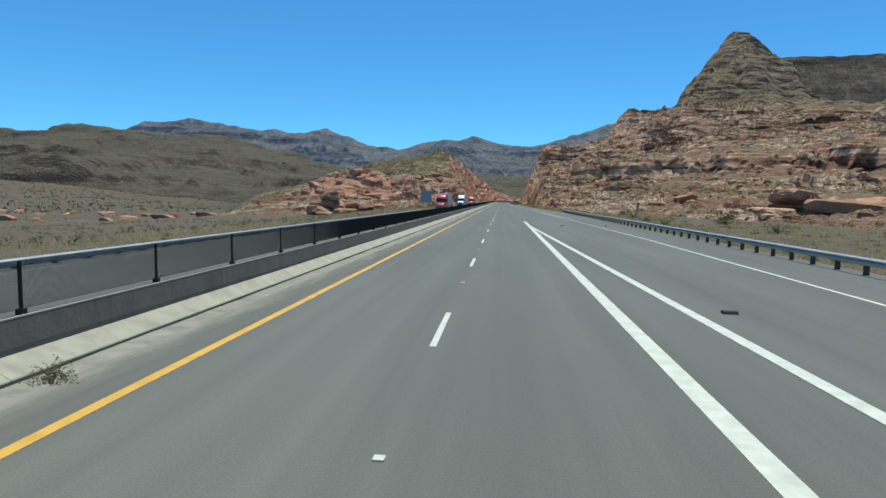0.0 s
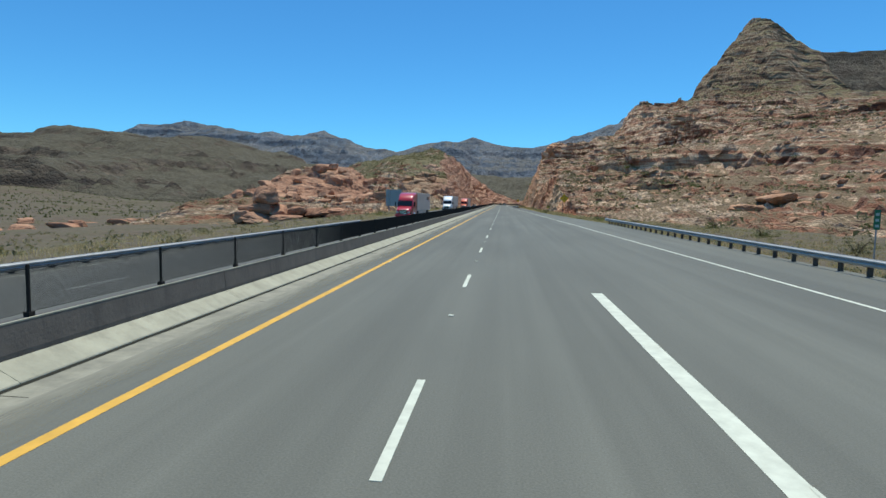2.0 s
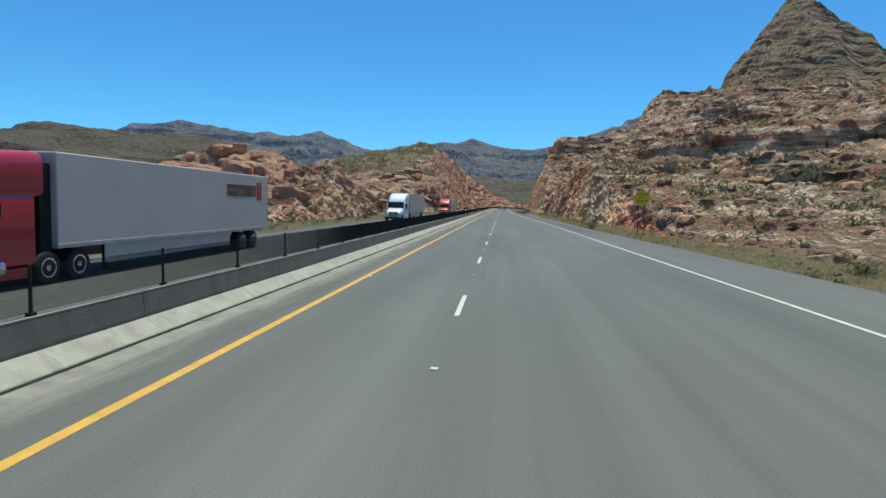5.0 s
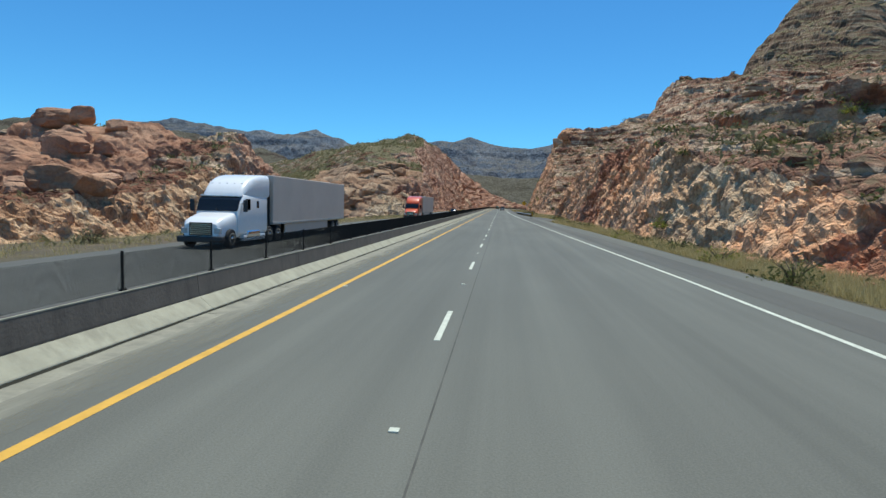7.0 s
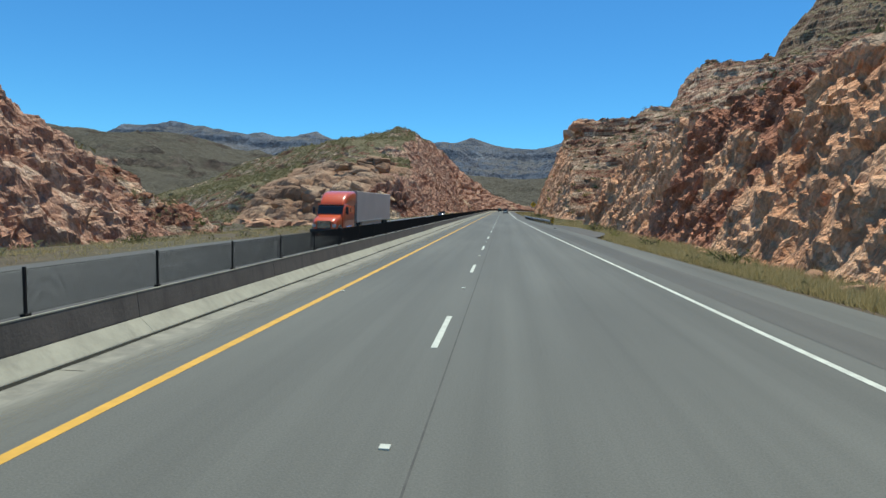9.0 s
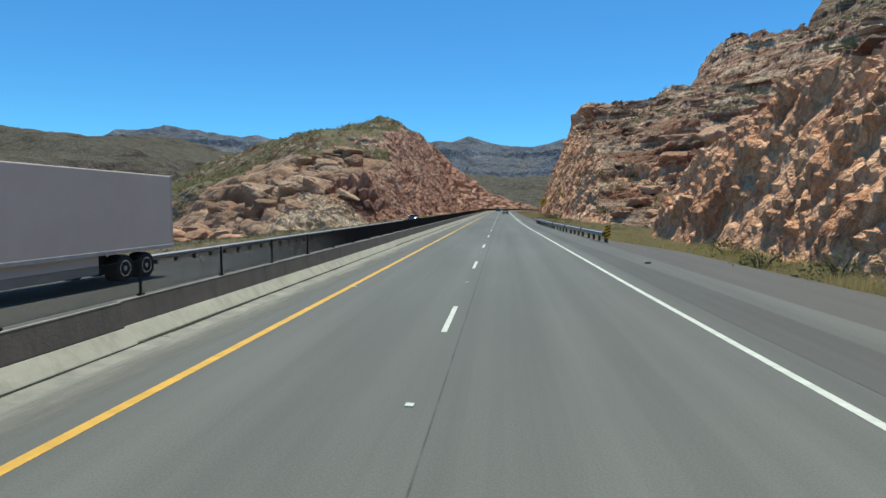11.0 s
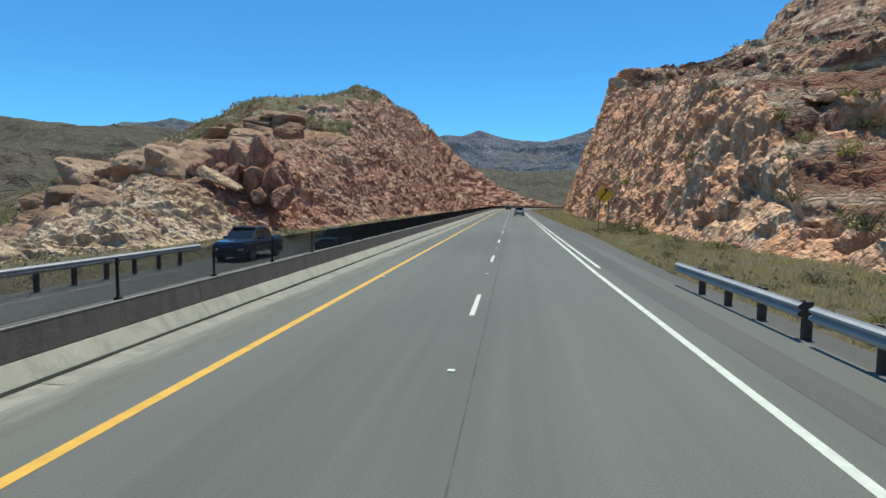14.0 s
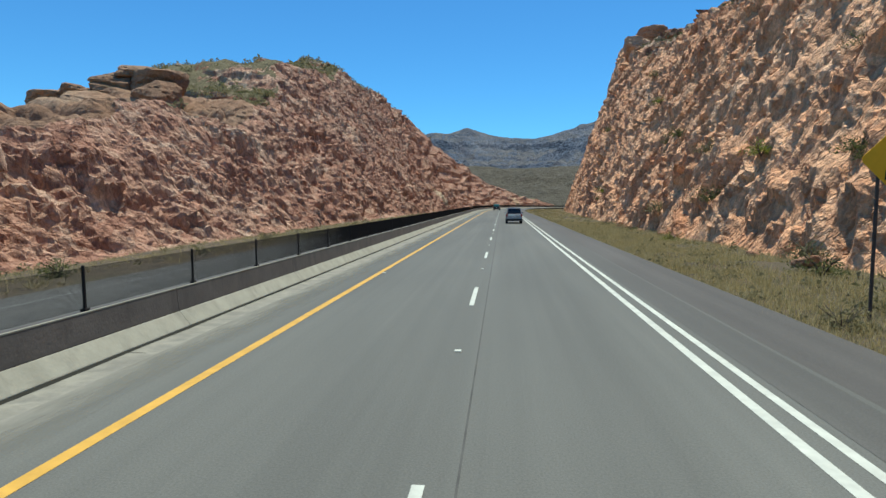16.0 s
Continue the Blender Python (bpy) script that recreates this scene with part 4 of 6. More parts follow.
def left1_height(off, x, y):
    rise = table(LEFT1_RISE, y)
    deep = np.abs(x)
    natural = rise * (0.72 + 0.28 * smooth(70, 46, deep) + 0.25 * smooth(66, 84, deep)) * smooth(118, 82, deep)
    natural = natural * (1 - 0.24 * smooth(43, 50, deep) * smooth(62, 54, deep) * smooth(250, 262, y))
    natural = natural * (1 + 0.22 * fbm(x * 0.05, y * 0.05, x * 0, 4, 41)) + (np.minimum(-valley_drop(x), 4.0) - 0.7) * smooth(0.4, 3.0, natural)
    pile = 3.0 * smooth(18, 8, np.hypot((x + 69) * 0.8, (y - 266) * 0.8))
    cut = np.interp(y, [150, 210, 245, 262, 270, 285, 310], [0.5, 1.2, 1.4, 1.75, 1.55, 0.8, 0.5]) * np.maximum(off, 0)
    low = np.interp(y, [150, 215, 238, 256, 272, 292], [2.0, 4.2, 5.6, 9.0, 17.0, 40.0]) + np.maximum(off - 14, 0) * 0.08
    top = np.minimum(natural + pile, low + pile)
    k = 0.8
    return np.where(off < 0, off * 0.3 - 0.4, -k * np.logaddexp(-cut / k, -top / k)) + valley_drop(x) - 2.5 * smooth(0.3, 0.0, top)


LEFT2_FOOT = [(330, -90), (385, -60), (405, -38), (425, -30.5), (455, -28.5), (503, -27.5), (563, -26.5), (1000, -25)]
LEFT2_RISE = [(360, 0), (395, 1.5), (408, 3.5), (423, 6.5), (441, 10), (452, 12.5), (464, 14.8), (477, 16.8), (490, 19.5), (505, 25.5), (535, 36), (560, 42), (590, 48.5), (640, 48), (700, 33), (780, 14), (900, 4)]


def left2_height(off, x, y):
    rise = table(LEFT2_RISE, y)
    deep = np.abs(x)
    natural = rise * np.clip(1 - (np.maximum(deep - 70, 0) / 240) ** 1.3, 0, 1)
    natural = natural * (1 + 0.10 * fbm(x * 0.03, y * 0.03, x * 0, 4, 51)) + 0.5 * fbm(x * 0.12, y * 0.12, x * 0, 3, 52) * smooth(0.5, 4, natural) + (-valley_drop(x) - 0.7) * smooth(1.0, 8.0, natural)
    pile = 1.5 * smooth(11, 5, np.hypot((x + 58) * 0.7, (y - 486) * 0.6))
    cut = np.interp(y, [380, 425, 455, 503, 560, 640], [0.8, 0.9, 1.0, 1.45, 1.7, 1.7]) * np.maximum(off, 0)
    # the hill's own end, which falls back from the road
    v = y - 383 - (deep - 34) * 0.92 + 3.0 * fbm(x * 0.05, y * 0.05, x * 0, 2, 58)
    end = np.interp(v, [-10, 0, 12, 20, 27, 38, 88, 142, 212], [-5, 0.4, 4, 8, 12.5, 17, 29, 62, 110])
    natural = -1.2 * np.logaddexp(-natural / 1.2, -end / 1.2)
    top = natural + pile
    k = 0.9
    return np.where(off < 0, off * 0.3 - 0.4, -k * np.logaddexp(-cut / k, -top / k)) + valley_drop(x) - 2.5 * smooth(0.3, 0.0, top)


def left_sheet(name, ys, offs, foot, height, blocks, strata, label, seed, mats, cut_to, domed, bare):
    OFF, YY = np.meshgrid(offs, ys)
    sx, sz = bend(np.minimum(YY, 900))
    sx = sx * smooth(160, 30, OFF)
    XX = table(foot, YY) - OFF
    ZZ = height(OFF, XX, YY)
    fade = smooth(-0.5, 1.0, OFF)
    x2, y2, z2, nz = carve(XX, YY, ZZ, blocks, strata=strata, seed=seed, lean=0.25, least=bare(OFF, YY), fibre=(-0.35, OFF < 34), domes=domed(OFF, XX, YY, ZZ))
    x2, y2, z2 = XX + (x2 - XX) * fade, YY + (y2 - YY) * fade, ZZ + (z2 - ZZ) * fade
    pale = value_noise(XX * 0.03, YY * 0.03, ZZ * 0.06, seed + 9) + np.interp(YY, [215, 240, 256, 262, 405, 420, 440, 455], [0.8, 0.8, 0.3, -0.6, 0.6, 0.6, 0.4, -0.7]) > 0.2
    pick = np.where(((nz < 0.82) & (OFF < cut_to)) | ((YY > 398) & (YY < 470) & (OFF < 26)), np.where(pale, 2, 1), 0)
    pick = np.where(domed(OFF, XX, YY, ZZ)[0] > 0.3, 3, pick)
    remember(name, np.stack([x2 + sx, y2, z2 + sz], -1), (nz > 0.7) & (OFF > 1.0) & (domed(OFF, XX, YY, ZZ)[0] < 0.5) & (pick == 0))
    ob = sheet(name, np.stack([x2 + sx, y2, z2 + sz], -1), mats, pick, flip=True)
    return tagged(ob, label, "hillside", kind="structure")


def outcrop_domes(off, x, y, z):
    weight = 0.35 * smooth(11, 16, off + 4 * fbm(x * 0.08, y * 0.08, x * 0, 2, 61)) * smooth(1.5, 4.0, z) * smooth(-0.25, 0.05, fbm(x * 0.05, y * 0.05, x * 0, 3, 62))
    return weight, ((1.3, (6.0, 5.0, 3.0)), (0.7, (2.4, 2.2, 1.4)))


def hill_domes(off, x, y, z):
    v = y - 383 - (np.abs(x) - 34) * 0.92
    weight = smooth(-4, 4, v) * smooth(92, 70, v + 1.6 * np.clip(x + 58, 0, 40) + 9 * fbm(x * 0.05, y * 0.05, x * 0, 3, 63)) * smooth(6, 12, off) * smooth(120, 95, -x) * np.maximum(smooth(-50, -57, x), smooth(5.0, 8.0, z))
    weight = np.maximum(weight, smooth(16, 10, np.hypot((x + 55), (y - 486) * 0.8)))
    return weight, ((3.4, (20.0, 13.0, 6.5)), (1.0, (7.0, 5.0, 2.6)), (0.25, (2.2, 2.0, 1.0)))


left_offs = np.concatenate([[-3.0, -1.5, -0.5], np.arange(0, 30, 0.24), np.geomspace(30, 150, 60)])
left_sheet("outcrop_left", lines((150, 205, 80), (205, 305, 320), (305, 335, 40)), left_offs, LEFT1_FOOT, left1_height,
           ((0.9, 7.0), (0.42, 2.6), (0.30, 1.3), (0.15, 0.75)), 0.5, "broken red sandstone outcrop with a blasted roadside face", 101, [m_hill, m_cut_red, m_cut_tan, m_red_boulder], 40, outcrop_domes, lambda off, y: 0.65 + 0 * y)
left2_offs = np.concatenate([[-3.0, -1.5, -0.5], np.arange(0, 44, 0.3), np.geomspace(44, 300, 75)])
left_sheet("hillside_left", lines((340, 395, 60), (395, 490, 320), (490, 660, 260), (660, 1000, 60)), left2_offs, LEFT2_FOOT, left2_height,
           ((0.6, 8.0), (0.34, 2.6), (0.24, 1.4), (0.13, 0.8)), 0.6, "scrub-topped hill with a tall red blasted cut face", 201, [m_hill_green, m_cut_red, m_cut_cream, m_dome], 36, hill_domes, lambda off, y: 0.22 + 0.7 * smooth(396, 402, y) * smooth(480, 464, y) * smooth(34, 26, off))


# ---- far ranges ----
def mountains(name, y0, crest_y, y1, nx, ny, crest, floor, rough, seed, mat, label, size, bench=0.0, ledge=0.12):
    """A range whose crest follows a table of heights, with gullied slopes to both sides."""
    x0, x1 = crest[0][0], crest[-1][0]
    X, Y = np.meshgrid(np.linspace(x0, x1, nx), np.linspace(y0, y1, ny))
    top = table(crest, X + 0.06 * size * fbm(X / size, Y / size, X * 0, 3, seed + 2))
    v = np.where(Y < crest_y, (Y - y0) / (crest_y - y0), (y1 - Y) / (y1 - crest_y))
    shape = (1 - bench) * np.clip(v, 0, 1) ** 1.25 + bench * smooth(0.08, 0.30, v)
    n = ridged(X / size, Y / (size * 1.4), X * 0, 6, seed) - 1.05
    up = (top - floor) * shape
    gully = rough * n * np.clip(v * 4, 0, 1) * (1 - 0.75 * np.clip((v - 0.75) / 0.25, 0, 1))
    H = floor + up + gully + rough * 0.06 * fbm(X / (size * 0.12), Y / (size * 0.12), X * 0, 3, seed + 8) * np.clip(v * 4, 0, 1)
    led = np.tanh(value_noise(X * 0.0022, Y * 0.0022, H * 0.03, seed + 5) * 9) + 0.5 * np.tanh(value_noise(X * 0.005, Y * 0.005, H * 0.07, seed + 6) * 9) * (ledge > 0.2)
    H = H + led * rough * ledge * smooth(0.02, 0.15, v)
    return tagged(sheet(name, np.stack([X, Y, H], -1), [mat]), label, "mountains", kind="structure")


mountains("backdrop_left_hills", 560, 1700, 2300, 250, 170,
          [(-2400, 160), (-1578, 160), (-1461, 178), (-1234, 188), (-1014, 172), (-834, 152), (-693, 126), (-553, 92), (-400, 52), (-260, 10), (-150, -20)],
          -14, 42, 301, m_grey_hill, "grey-brown desert hills with dark rock ledges", 260.0, 0.28, 0.26)
# Both ranges in this material carry the haze in their base colour.
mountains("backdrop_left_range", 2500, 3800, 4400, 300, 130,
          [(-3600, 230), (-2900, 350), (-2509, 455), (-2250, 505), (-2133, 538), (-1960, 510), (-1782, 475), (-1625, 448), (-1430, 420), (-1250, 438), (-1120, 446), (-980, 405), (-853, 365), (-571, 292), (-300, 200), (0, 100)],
          -10, 95, 401, m_far_haze, "distant mountain range with blue haze in its colour", 520.0)
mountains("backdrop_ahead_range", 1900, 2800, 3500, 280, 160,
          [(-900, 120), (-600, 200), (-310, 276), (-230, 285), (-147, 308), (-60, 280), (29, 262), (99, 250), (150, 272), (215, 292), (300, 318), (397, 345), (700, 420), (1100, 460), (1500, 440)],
          -12, 60, 501, m_far_haze, "dark mountain ridge closing the valley, tinted with blue haze", 300.0)
mountains("backdrop_valley_hills", 880, 1450, 1900, 200, 130,
          [(-500, 30), (-300, 62), (-120, 74), (0, 64), (120, 62), (260, 84), (420, 120), (700, 170), (1000, 200)],
          -14, 22, 601, m_grey_hill, "low grey-green hills beyond the bend", 170.0)
mountains("backdrop_right_mesa", 1150, 1500, 1900, 130, 80,
          [(380, 60), (520, 250), (620, 344), (700, 356), (800, 362), (950, 364), (1300, 360), (1700, 340)],
          -10, 34, 701, m_grey_hill, "dark flat-topped mesa behind the butte", 200.0)


# ---- plants ----
def many(name, template, sites, sizes, turns, mat, label, category):
    """One object of loose growth: the template's triangles, set down at every site."""
    n, t = len(sites), len(template)
    c, s = np.cos(turns), np.sin(turns)
    T = template.reshape(1, t * 3, 3) * sizes[:, None, None]
    P = np.stack([T[..., 0] * c[:, None] - T[..., 1] * s[:, None], T[..., 0] * s[:, None] + T[..., 1] * c[:, None], T[..., 2]], -1) + sites[:, None, :]
    me = bpy.data.meshes.new(name)
    k = n * t
    me.vertices.add(k * 3)
    me.vertices.foreach_set("co", P.astype(np.float32).ravel())
    me.loops.add(k * 3)
    me.loops.foreach_set("vertex_index", np.arange(k * 3, dtype=np.int32))
    me.polygons.add(k)
    me.polygons.foreach_set("loop_start", np.arange(0, k * 3, 3, dtype=np.int32))
    me.polygons.foreach_set("loop_total", np.full(k, 3, dtype=np.int32))
    me.materials.append(mat)
    me.update(calc_edges=True)
    me.shade_flat()
    return tagged(new(name, me), label, category, kind="stuff")


rng = np.random.default_rng(7)


def leaf_ball(n, leaf, flat=0.75):
    """Leaf triangles scattered through a low uneven mound."""
    d = rng.normal(size=(n, 3))
    d /= np.linalg.norm(d, axis=1)[:, None]
    d[:, 2] = np.abs(d[:, 2])
    r = rng.uniform(0.45, 1.0, n) * (0.8 + 0.35 * np.sin(3 * np.arctan2(d[:, 1], d[:, 0]) + 1.0))
    p = d * r[:, None] * np.array([1, 1, flat])
    a, b = rng.normal(size=(n, 3)), rng.normal(size=(n, 3))
    a /= np.linalg.norm(a, axis=1)[:, None]
    b /= np.linalg.norm(b, axis=1)[:, None]
    k = leaf * rng.uniform(0.6, 1.3, n)[:, None]
    return np.stack([p - a * k, p + a * k * 0.8 + b * k * 0.6, p + b * k * 1.1], 1)


def blades(n, height):
    ang, rad = rng.uniform(0, 2 * math.pi, n), rng.uniform(0, 0.34, n)
    base = np.stack([np.cos(ang) * rad, np.sin(ang) * rad, np.zeros(n)], -1)
    lean = np.stack([np.cos(ang), np.sin(ang), np.zeros(n)], -1) * rng.uniform(0.15, 0.75, n)[:, None] * height
    tip = base + lean + np.array([0, 0, 1]) * (height * rng.uniform(0.5, 1.0, n))[:, None]
    w = np.stack([-np.sin(ang), np.cos(ang), np.zeros(n)], -1) * 0.009
    return np.stack([base - w, base + w, tip], 1)


for spot, n, lo, hi in (("hillside_right", 14000, 0.3, 1.3), ("hillside_left", 11000, 0.4, 1.5), ("outcrop_left", 2200, 0.3, 1.2)):
    places, room = SITES[spot]
    sites = places[rng.choice(len(places), n, replace=False, p=room / room.sum())]
    many("scrub", leaf_ball(15, 0.40), sites - np.array([0, 0, 0.1]), rng.uniform(lo, hi, len(sites)) ** 1.3, rng.uniform(0, 6.28, len(sites)), m_scrub, "low grey-green desert scrub on the slopes", "scrub")


for spot, n in (("hillside_right", 2600), ("hillside_left", 420), ("outcrop_left", 260)):
    places, room = SITES[spot]
    sites = places[rng.choice(len(places), n, replace=False, p=room / room.sum())]
    many("hill_bushes", leaf_ball(34, 0.26), sites - np.array([0, 0, 0.1]), rng.uniform(0.7, 1.6, n), rng.uniform(0, 6.28, n), m_bush, "dark green rounded bushes scattered over the slope", "bushes")


def stone(n):
    """The facets of one angular stone."""
    r = np.random.default_rng(n)
    bm = bmesh.new()
    bmesh.ops.create_icosphere(bm, subdivisions=1, radius=1)
    for v in bm.verts:
        v.co *= float(r.uniform(0.65, 1.15))
        v.co.z *= 0.62
    tris = np.array([[v.co[:] for v in f.verts] for f in bm.faces])
    bm.free()
    return tris


for spot, n, lo, hi in (("hillside_right", 9000, 0.25, 1.5), ("hillside_left", 1600, 0.2, 0.9), ("outcrop_left", 1800, 0.15, 0.9)):
    places, room = SITES[spot]
    for k in range(2):
        sites = places[rng.choice(len(places), n // 2, replace=False, p=room / room.sum())]
        many("loose_rocks", stone(40 + k), sites, rng.uniform(lo ** 0.5, hi ** 0.5, len(sites)) ** 2, rng.uniform(0, 6.28, len(sites)), m_hill if k else m_boulder, "angular reddish stones strewn over the slope", "rocks")


def on_ground(x, y):
    return np.stack([x, y, ground_height(x, y)], -1)


def verge_sites(n, y0, y1, right=True):
    y = rng.uniform(y0, y1, n)
    if right:
        a, b = table(PAVED_TO, y) + np.interp(y, [180, 284, 294, 314, 326, 380, 420], [0.9, 0.9, 3.7, 3.5, 1.3, 1.2, 1.7]), np.minimum(table(RIGHT_FOOT, y) + 0.5, 40)
        x = a + (b - a) * rng.beta(1.1, 1.5, n)
    else:
        x = -19.2 - rng.beta(1.2, 1.3, n) * 11.5
    x = x + bend(y)[0]
    p = on_ground(x, y)
    thin = fbm(p[:, 0] * 0.25, p[:, 1] * 0.12, p[:, 2] * 0, 3, 77) > -0.75
    return p[thin]


for spots, n, h in ((verge_sites(16000, 196, 345), 12, 0.50), (verge_sites(15000, 345, 480), 12, 0.27), (verge_sites(3500, 480, 640), 12, 0.34), (verge_sites(3000, 138, 196), 12, 0.30), (verge_sites(8000, -20, 138), 12, 0.30), (verge_sites(12000, -20, 640, False), 12, 0.32)):
    many("verge_grass", blades(n, h), spots, rng.uniform(0.5, 1.5, len(spots)), rng.uniform(0, 6.28, len(spots)), m_grass, "dry yellow-green roadside grass", "grass")
extra = rng.uniform(size=(900, 2))
vx = -20 - rng.beta(1, 1.6, 9000) * 300
vy = rng.uniform(-20, 560, 9000)
keep = (vx < table(LEFT1_FOOT, vy) - 150) | (vy < 150) | ((vy > 330) & (vy < 380)) | (vx > table(LEFT1_FOOT, vy))
vx, vy = np.concatenate([vx[keep], -22 - extra[:, 0] * 90]), np.concatenate([vy[keep], 345 + extra[:, 1] * 85])
valley = on_ground(vx, vy)
far_x, far_y = -260 - rng.beta(1.0, 1.4, 7000) * 800, rng.uniform(150, 1050, 7000)
far_sites = on_ground(far_x, far_y)
many("far_scrub", leaf_ball(6, 0.5), far_sites, rng.uniform(0.7, 2.4, len(far_sites)), rng.uniform(0, 6.28, len(far_sites)), m_bush, "dark scrub dotted over the far valley slope", "scrub")
many("valley_scrub", leaf_ball(17, 0.30), valley, rng.uniform(0.2, 0.85, len(valley)), rng.uniform(0, 6.28, len(valley)), m_scrub, "low scrub on the valley floor", "scrub")
vs = verge_sites(2000, -20, 640)
many("verge_scrub", leaf_ball(40, 0.26), vs, rng.uniform(0.2, 0.55, len(vs)), rng.uniform(0, 6.28, len(vs)), m_scrub, "small green weeds among the verge grass", "weeds")


def bush(seed, mat, label):
    g = thing("bush", label, "bush", "bushes by the road")
    twigs = Form()
    r = random.Random(seed)
    for k in range(9):
        a = r.uniform(0, 6.28)
        mid = Vector((math.cos(a) * 0.25, math.sin(a) * 0.25, 0.4))
        twigs.tube((0, 0, -0.1), mid, 0.022, 5, 0.014)
        twigs.tube(mid, mid + Vector((math.cos(a) * 0.35, math.sin(a) * 0.35, 0.28)), 0.014, 5, 0.004)
    twigs.done("stem", m_rust, g)
    tris = leaf_ball(420, 0.085, 0.85)
    v = [tuple(p) for tri in tris for p in tri]
    raw("foliage", v, [(3 * i, 3 * i + 1, 3 * i + 2) for i in range(len(tris))], mat, g)
    return g


m_yellow_bush = leaf_material("bright_yellow_green_bush", (0.14, 0.16, 0.03), (0.30, 0.31, 0.06))
first_bush = [bush(1, m_bush, "dark green rounded desert bush on the verge"), bush(2, m_scrub, "grey-green spreading desert bush on gravel"), bush(3, m_yellow_bush, "bright yellow-green bush in the roadside grass")]
used = [False, False, False]


def put_bush(kind, x, y, size, z=None):
    sx, _ = bend(y)
    if z is None:
        z = float(ground_height(np.array([x + float(sx)]), np.array([float(y)]))[0])
    m = pose(x + float(sx), y, z, 0, 0, (x * 37 + y * 11) % 360) @ Matrix.Diagonal((size, size * 1.05, size * 0.95, 1))
    if not used[kind]:
        first_bush[kind].matrix_world = m
        used[kind] = True
    else:
        c = copy_thing(first_bush[kind], m)
        c.scale = (size, size * 1.05, size * 0.95)


for kind, x, y, size in ((0, 12.4, 205, 1.5), (2, 13.0, 214, 1.3), (0, 13.2, 222, 1.7), (0, 12.6, 229, 1.2), (2, 12.2, 236, 1.2), (0, 12.8, 262, 1.6), (0, 12.6, 277, 1.4), (2, 12.4, 290, 1.2), (0, 13.6, 301, 1.6), (0, 13.0, 306, 1.7),
                         (2, 13.4, 311, 1.5), (0, 15.0, 316, 1.4), (1, 18, 330, 1.2), (0, 12.5, 388, 1.0), (1, 12.0, 395, 1.3), (0, 11.2, 404, 1.5), (0, 11.0, 409, 1.6), (1, 10.4, 414, 1.5), (0, 11.6, 421, 1.2), (2, 11.4, 440, 1.0),
                         (0, 12, 455, 0.9), (1, 12.2, 470, 0.9), (0, 17.0, 160, 1.2), (2, 15.6, 150, 1.2), (1, 19.0, 140, 1.4), (0, 24.0, 110, 1.5), (1, 22, 92, 1.3), (0, 20, 74, 1.4), (1, 27, 60, 1.6), (2, 18, 54, 1.2), (0, 30, 82, 1.8), (1, 36, 96, 1.7),
                         (0, 26, 128, 1.6), (1, 30, 140, 1.5), (0, -21.5, 404, 1.3), (0, -22, 424, 1.2), (2, -21.5, 244, 1.0), (0, -23, 226, 1.2), (1, -24, 214, 1.4), (0, -26, 200, 1.5), (1, -22, 180, 1.3), (2, -23, 160, 1.2), (0, -24.5, 268, 1.1), (1, -23, 452, 1.2)):
    put_bush(kind, x - (1.3 if 200 < y < 318 and x > 0 else 0), y, size)
for k in range(46):  # bushes on the talus of the wash
    r = random.Random(300 + k)
    x, y = r.uniform(19, 60), r.uniform(340, 416)
    put_bush(k % 3 if k % 4 else 0, x, y, r.uniform(0.5, 1.35), float(max(ground_height(np.array([x]), np.array([y]))[0], right_height(np.array([x - float(table(RIGHT_FOOT, y))]), np.array([x]), np.array([y]))[0])) - 0.15)
for x, y, z, size in ((19.1, 432.2, 10.8, 1.35), (18.1, 416.8, 9.5, 1.2), (17.3, 409.5, 7.1, 1.6), (16.8, 408.9, 6.0, 1.1), (16.9, 422.8, 7.0, 0.85), (21.7, 432.3, 16.6, 0.8), (21.4, 418.2, 14.9, 0.95),
                      (18.1, 424.1, 9.0, 0.6), (18.7, 467.6, 9.2, 1.2), (13.5, 416.5, 0.0, 1.1), (15.4, 425.3, 4.4, 0.7), (16.2, 499, 2.8, 1.3)):
    put_bush(0, x, y, size, z)
for kind, x, y, size in ((1, 7.4, 412.0, 0.85), (0, 8.0, 409.6, 0.8), (1, 8.9, 410.8, 1.0), (1, 9.4, 407.5, 0.9), (0, 8.2, 383.0, 0.6), (1, 9.6, 386.5, 0.8), (1, 8.6, 376.0, 0.6), (1, 10.6, 372.5, 0.8), (2, 9.0, 366.0, 0.5)):
    put_bush(kind, x, y, size)
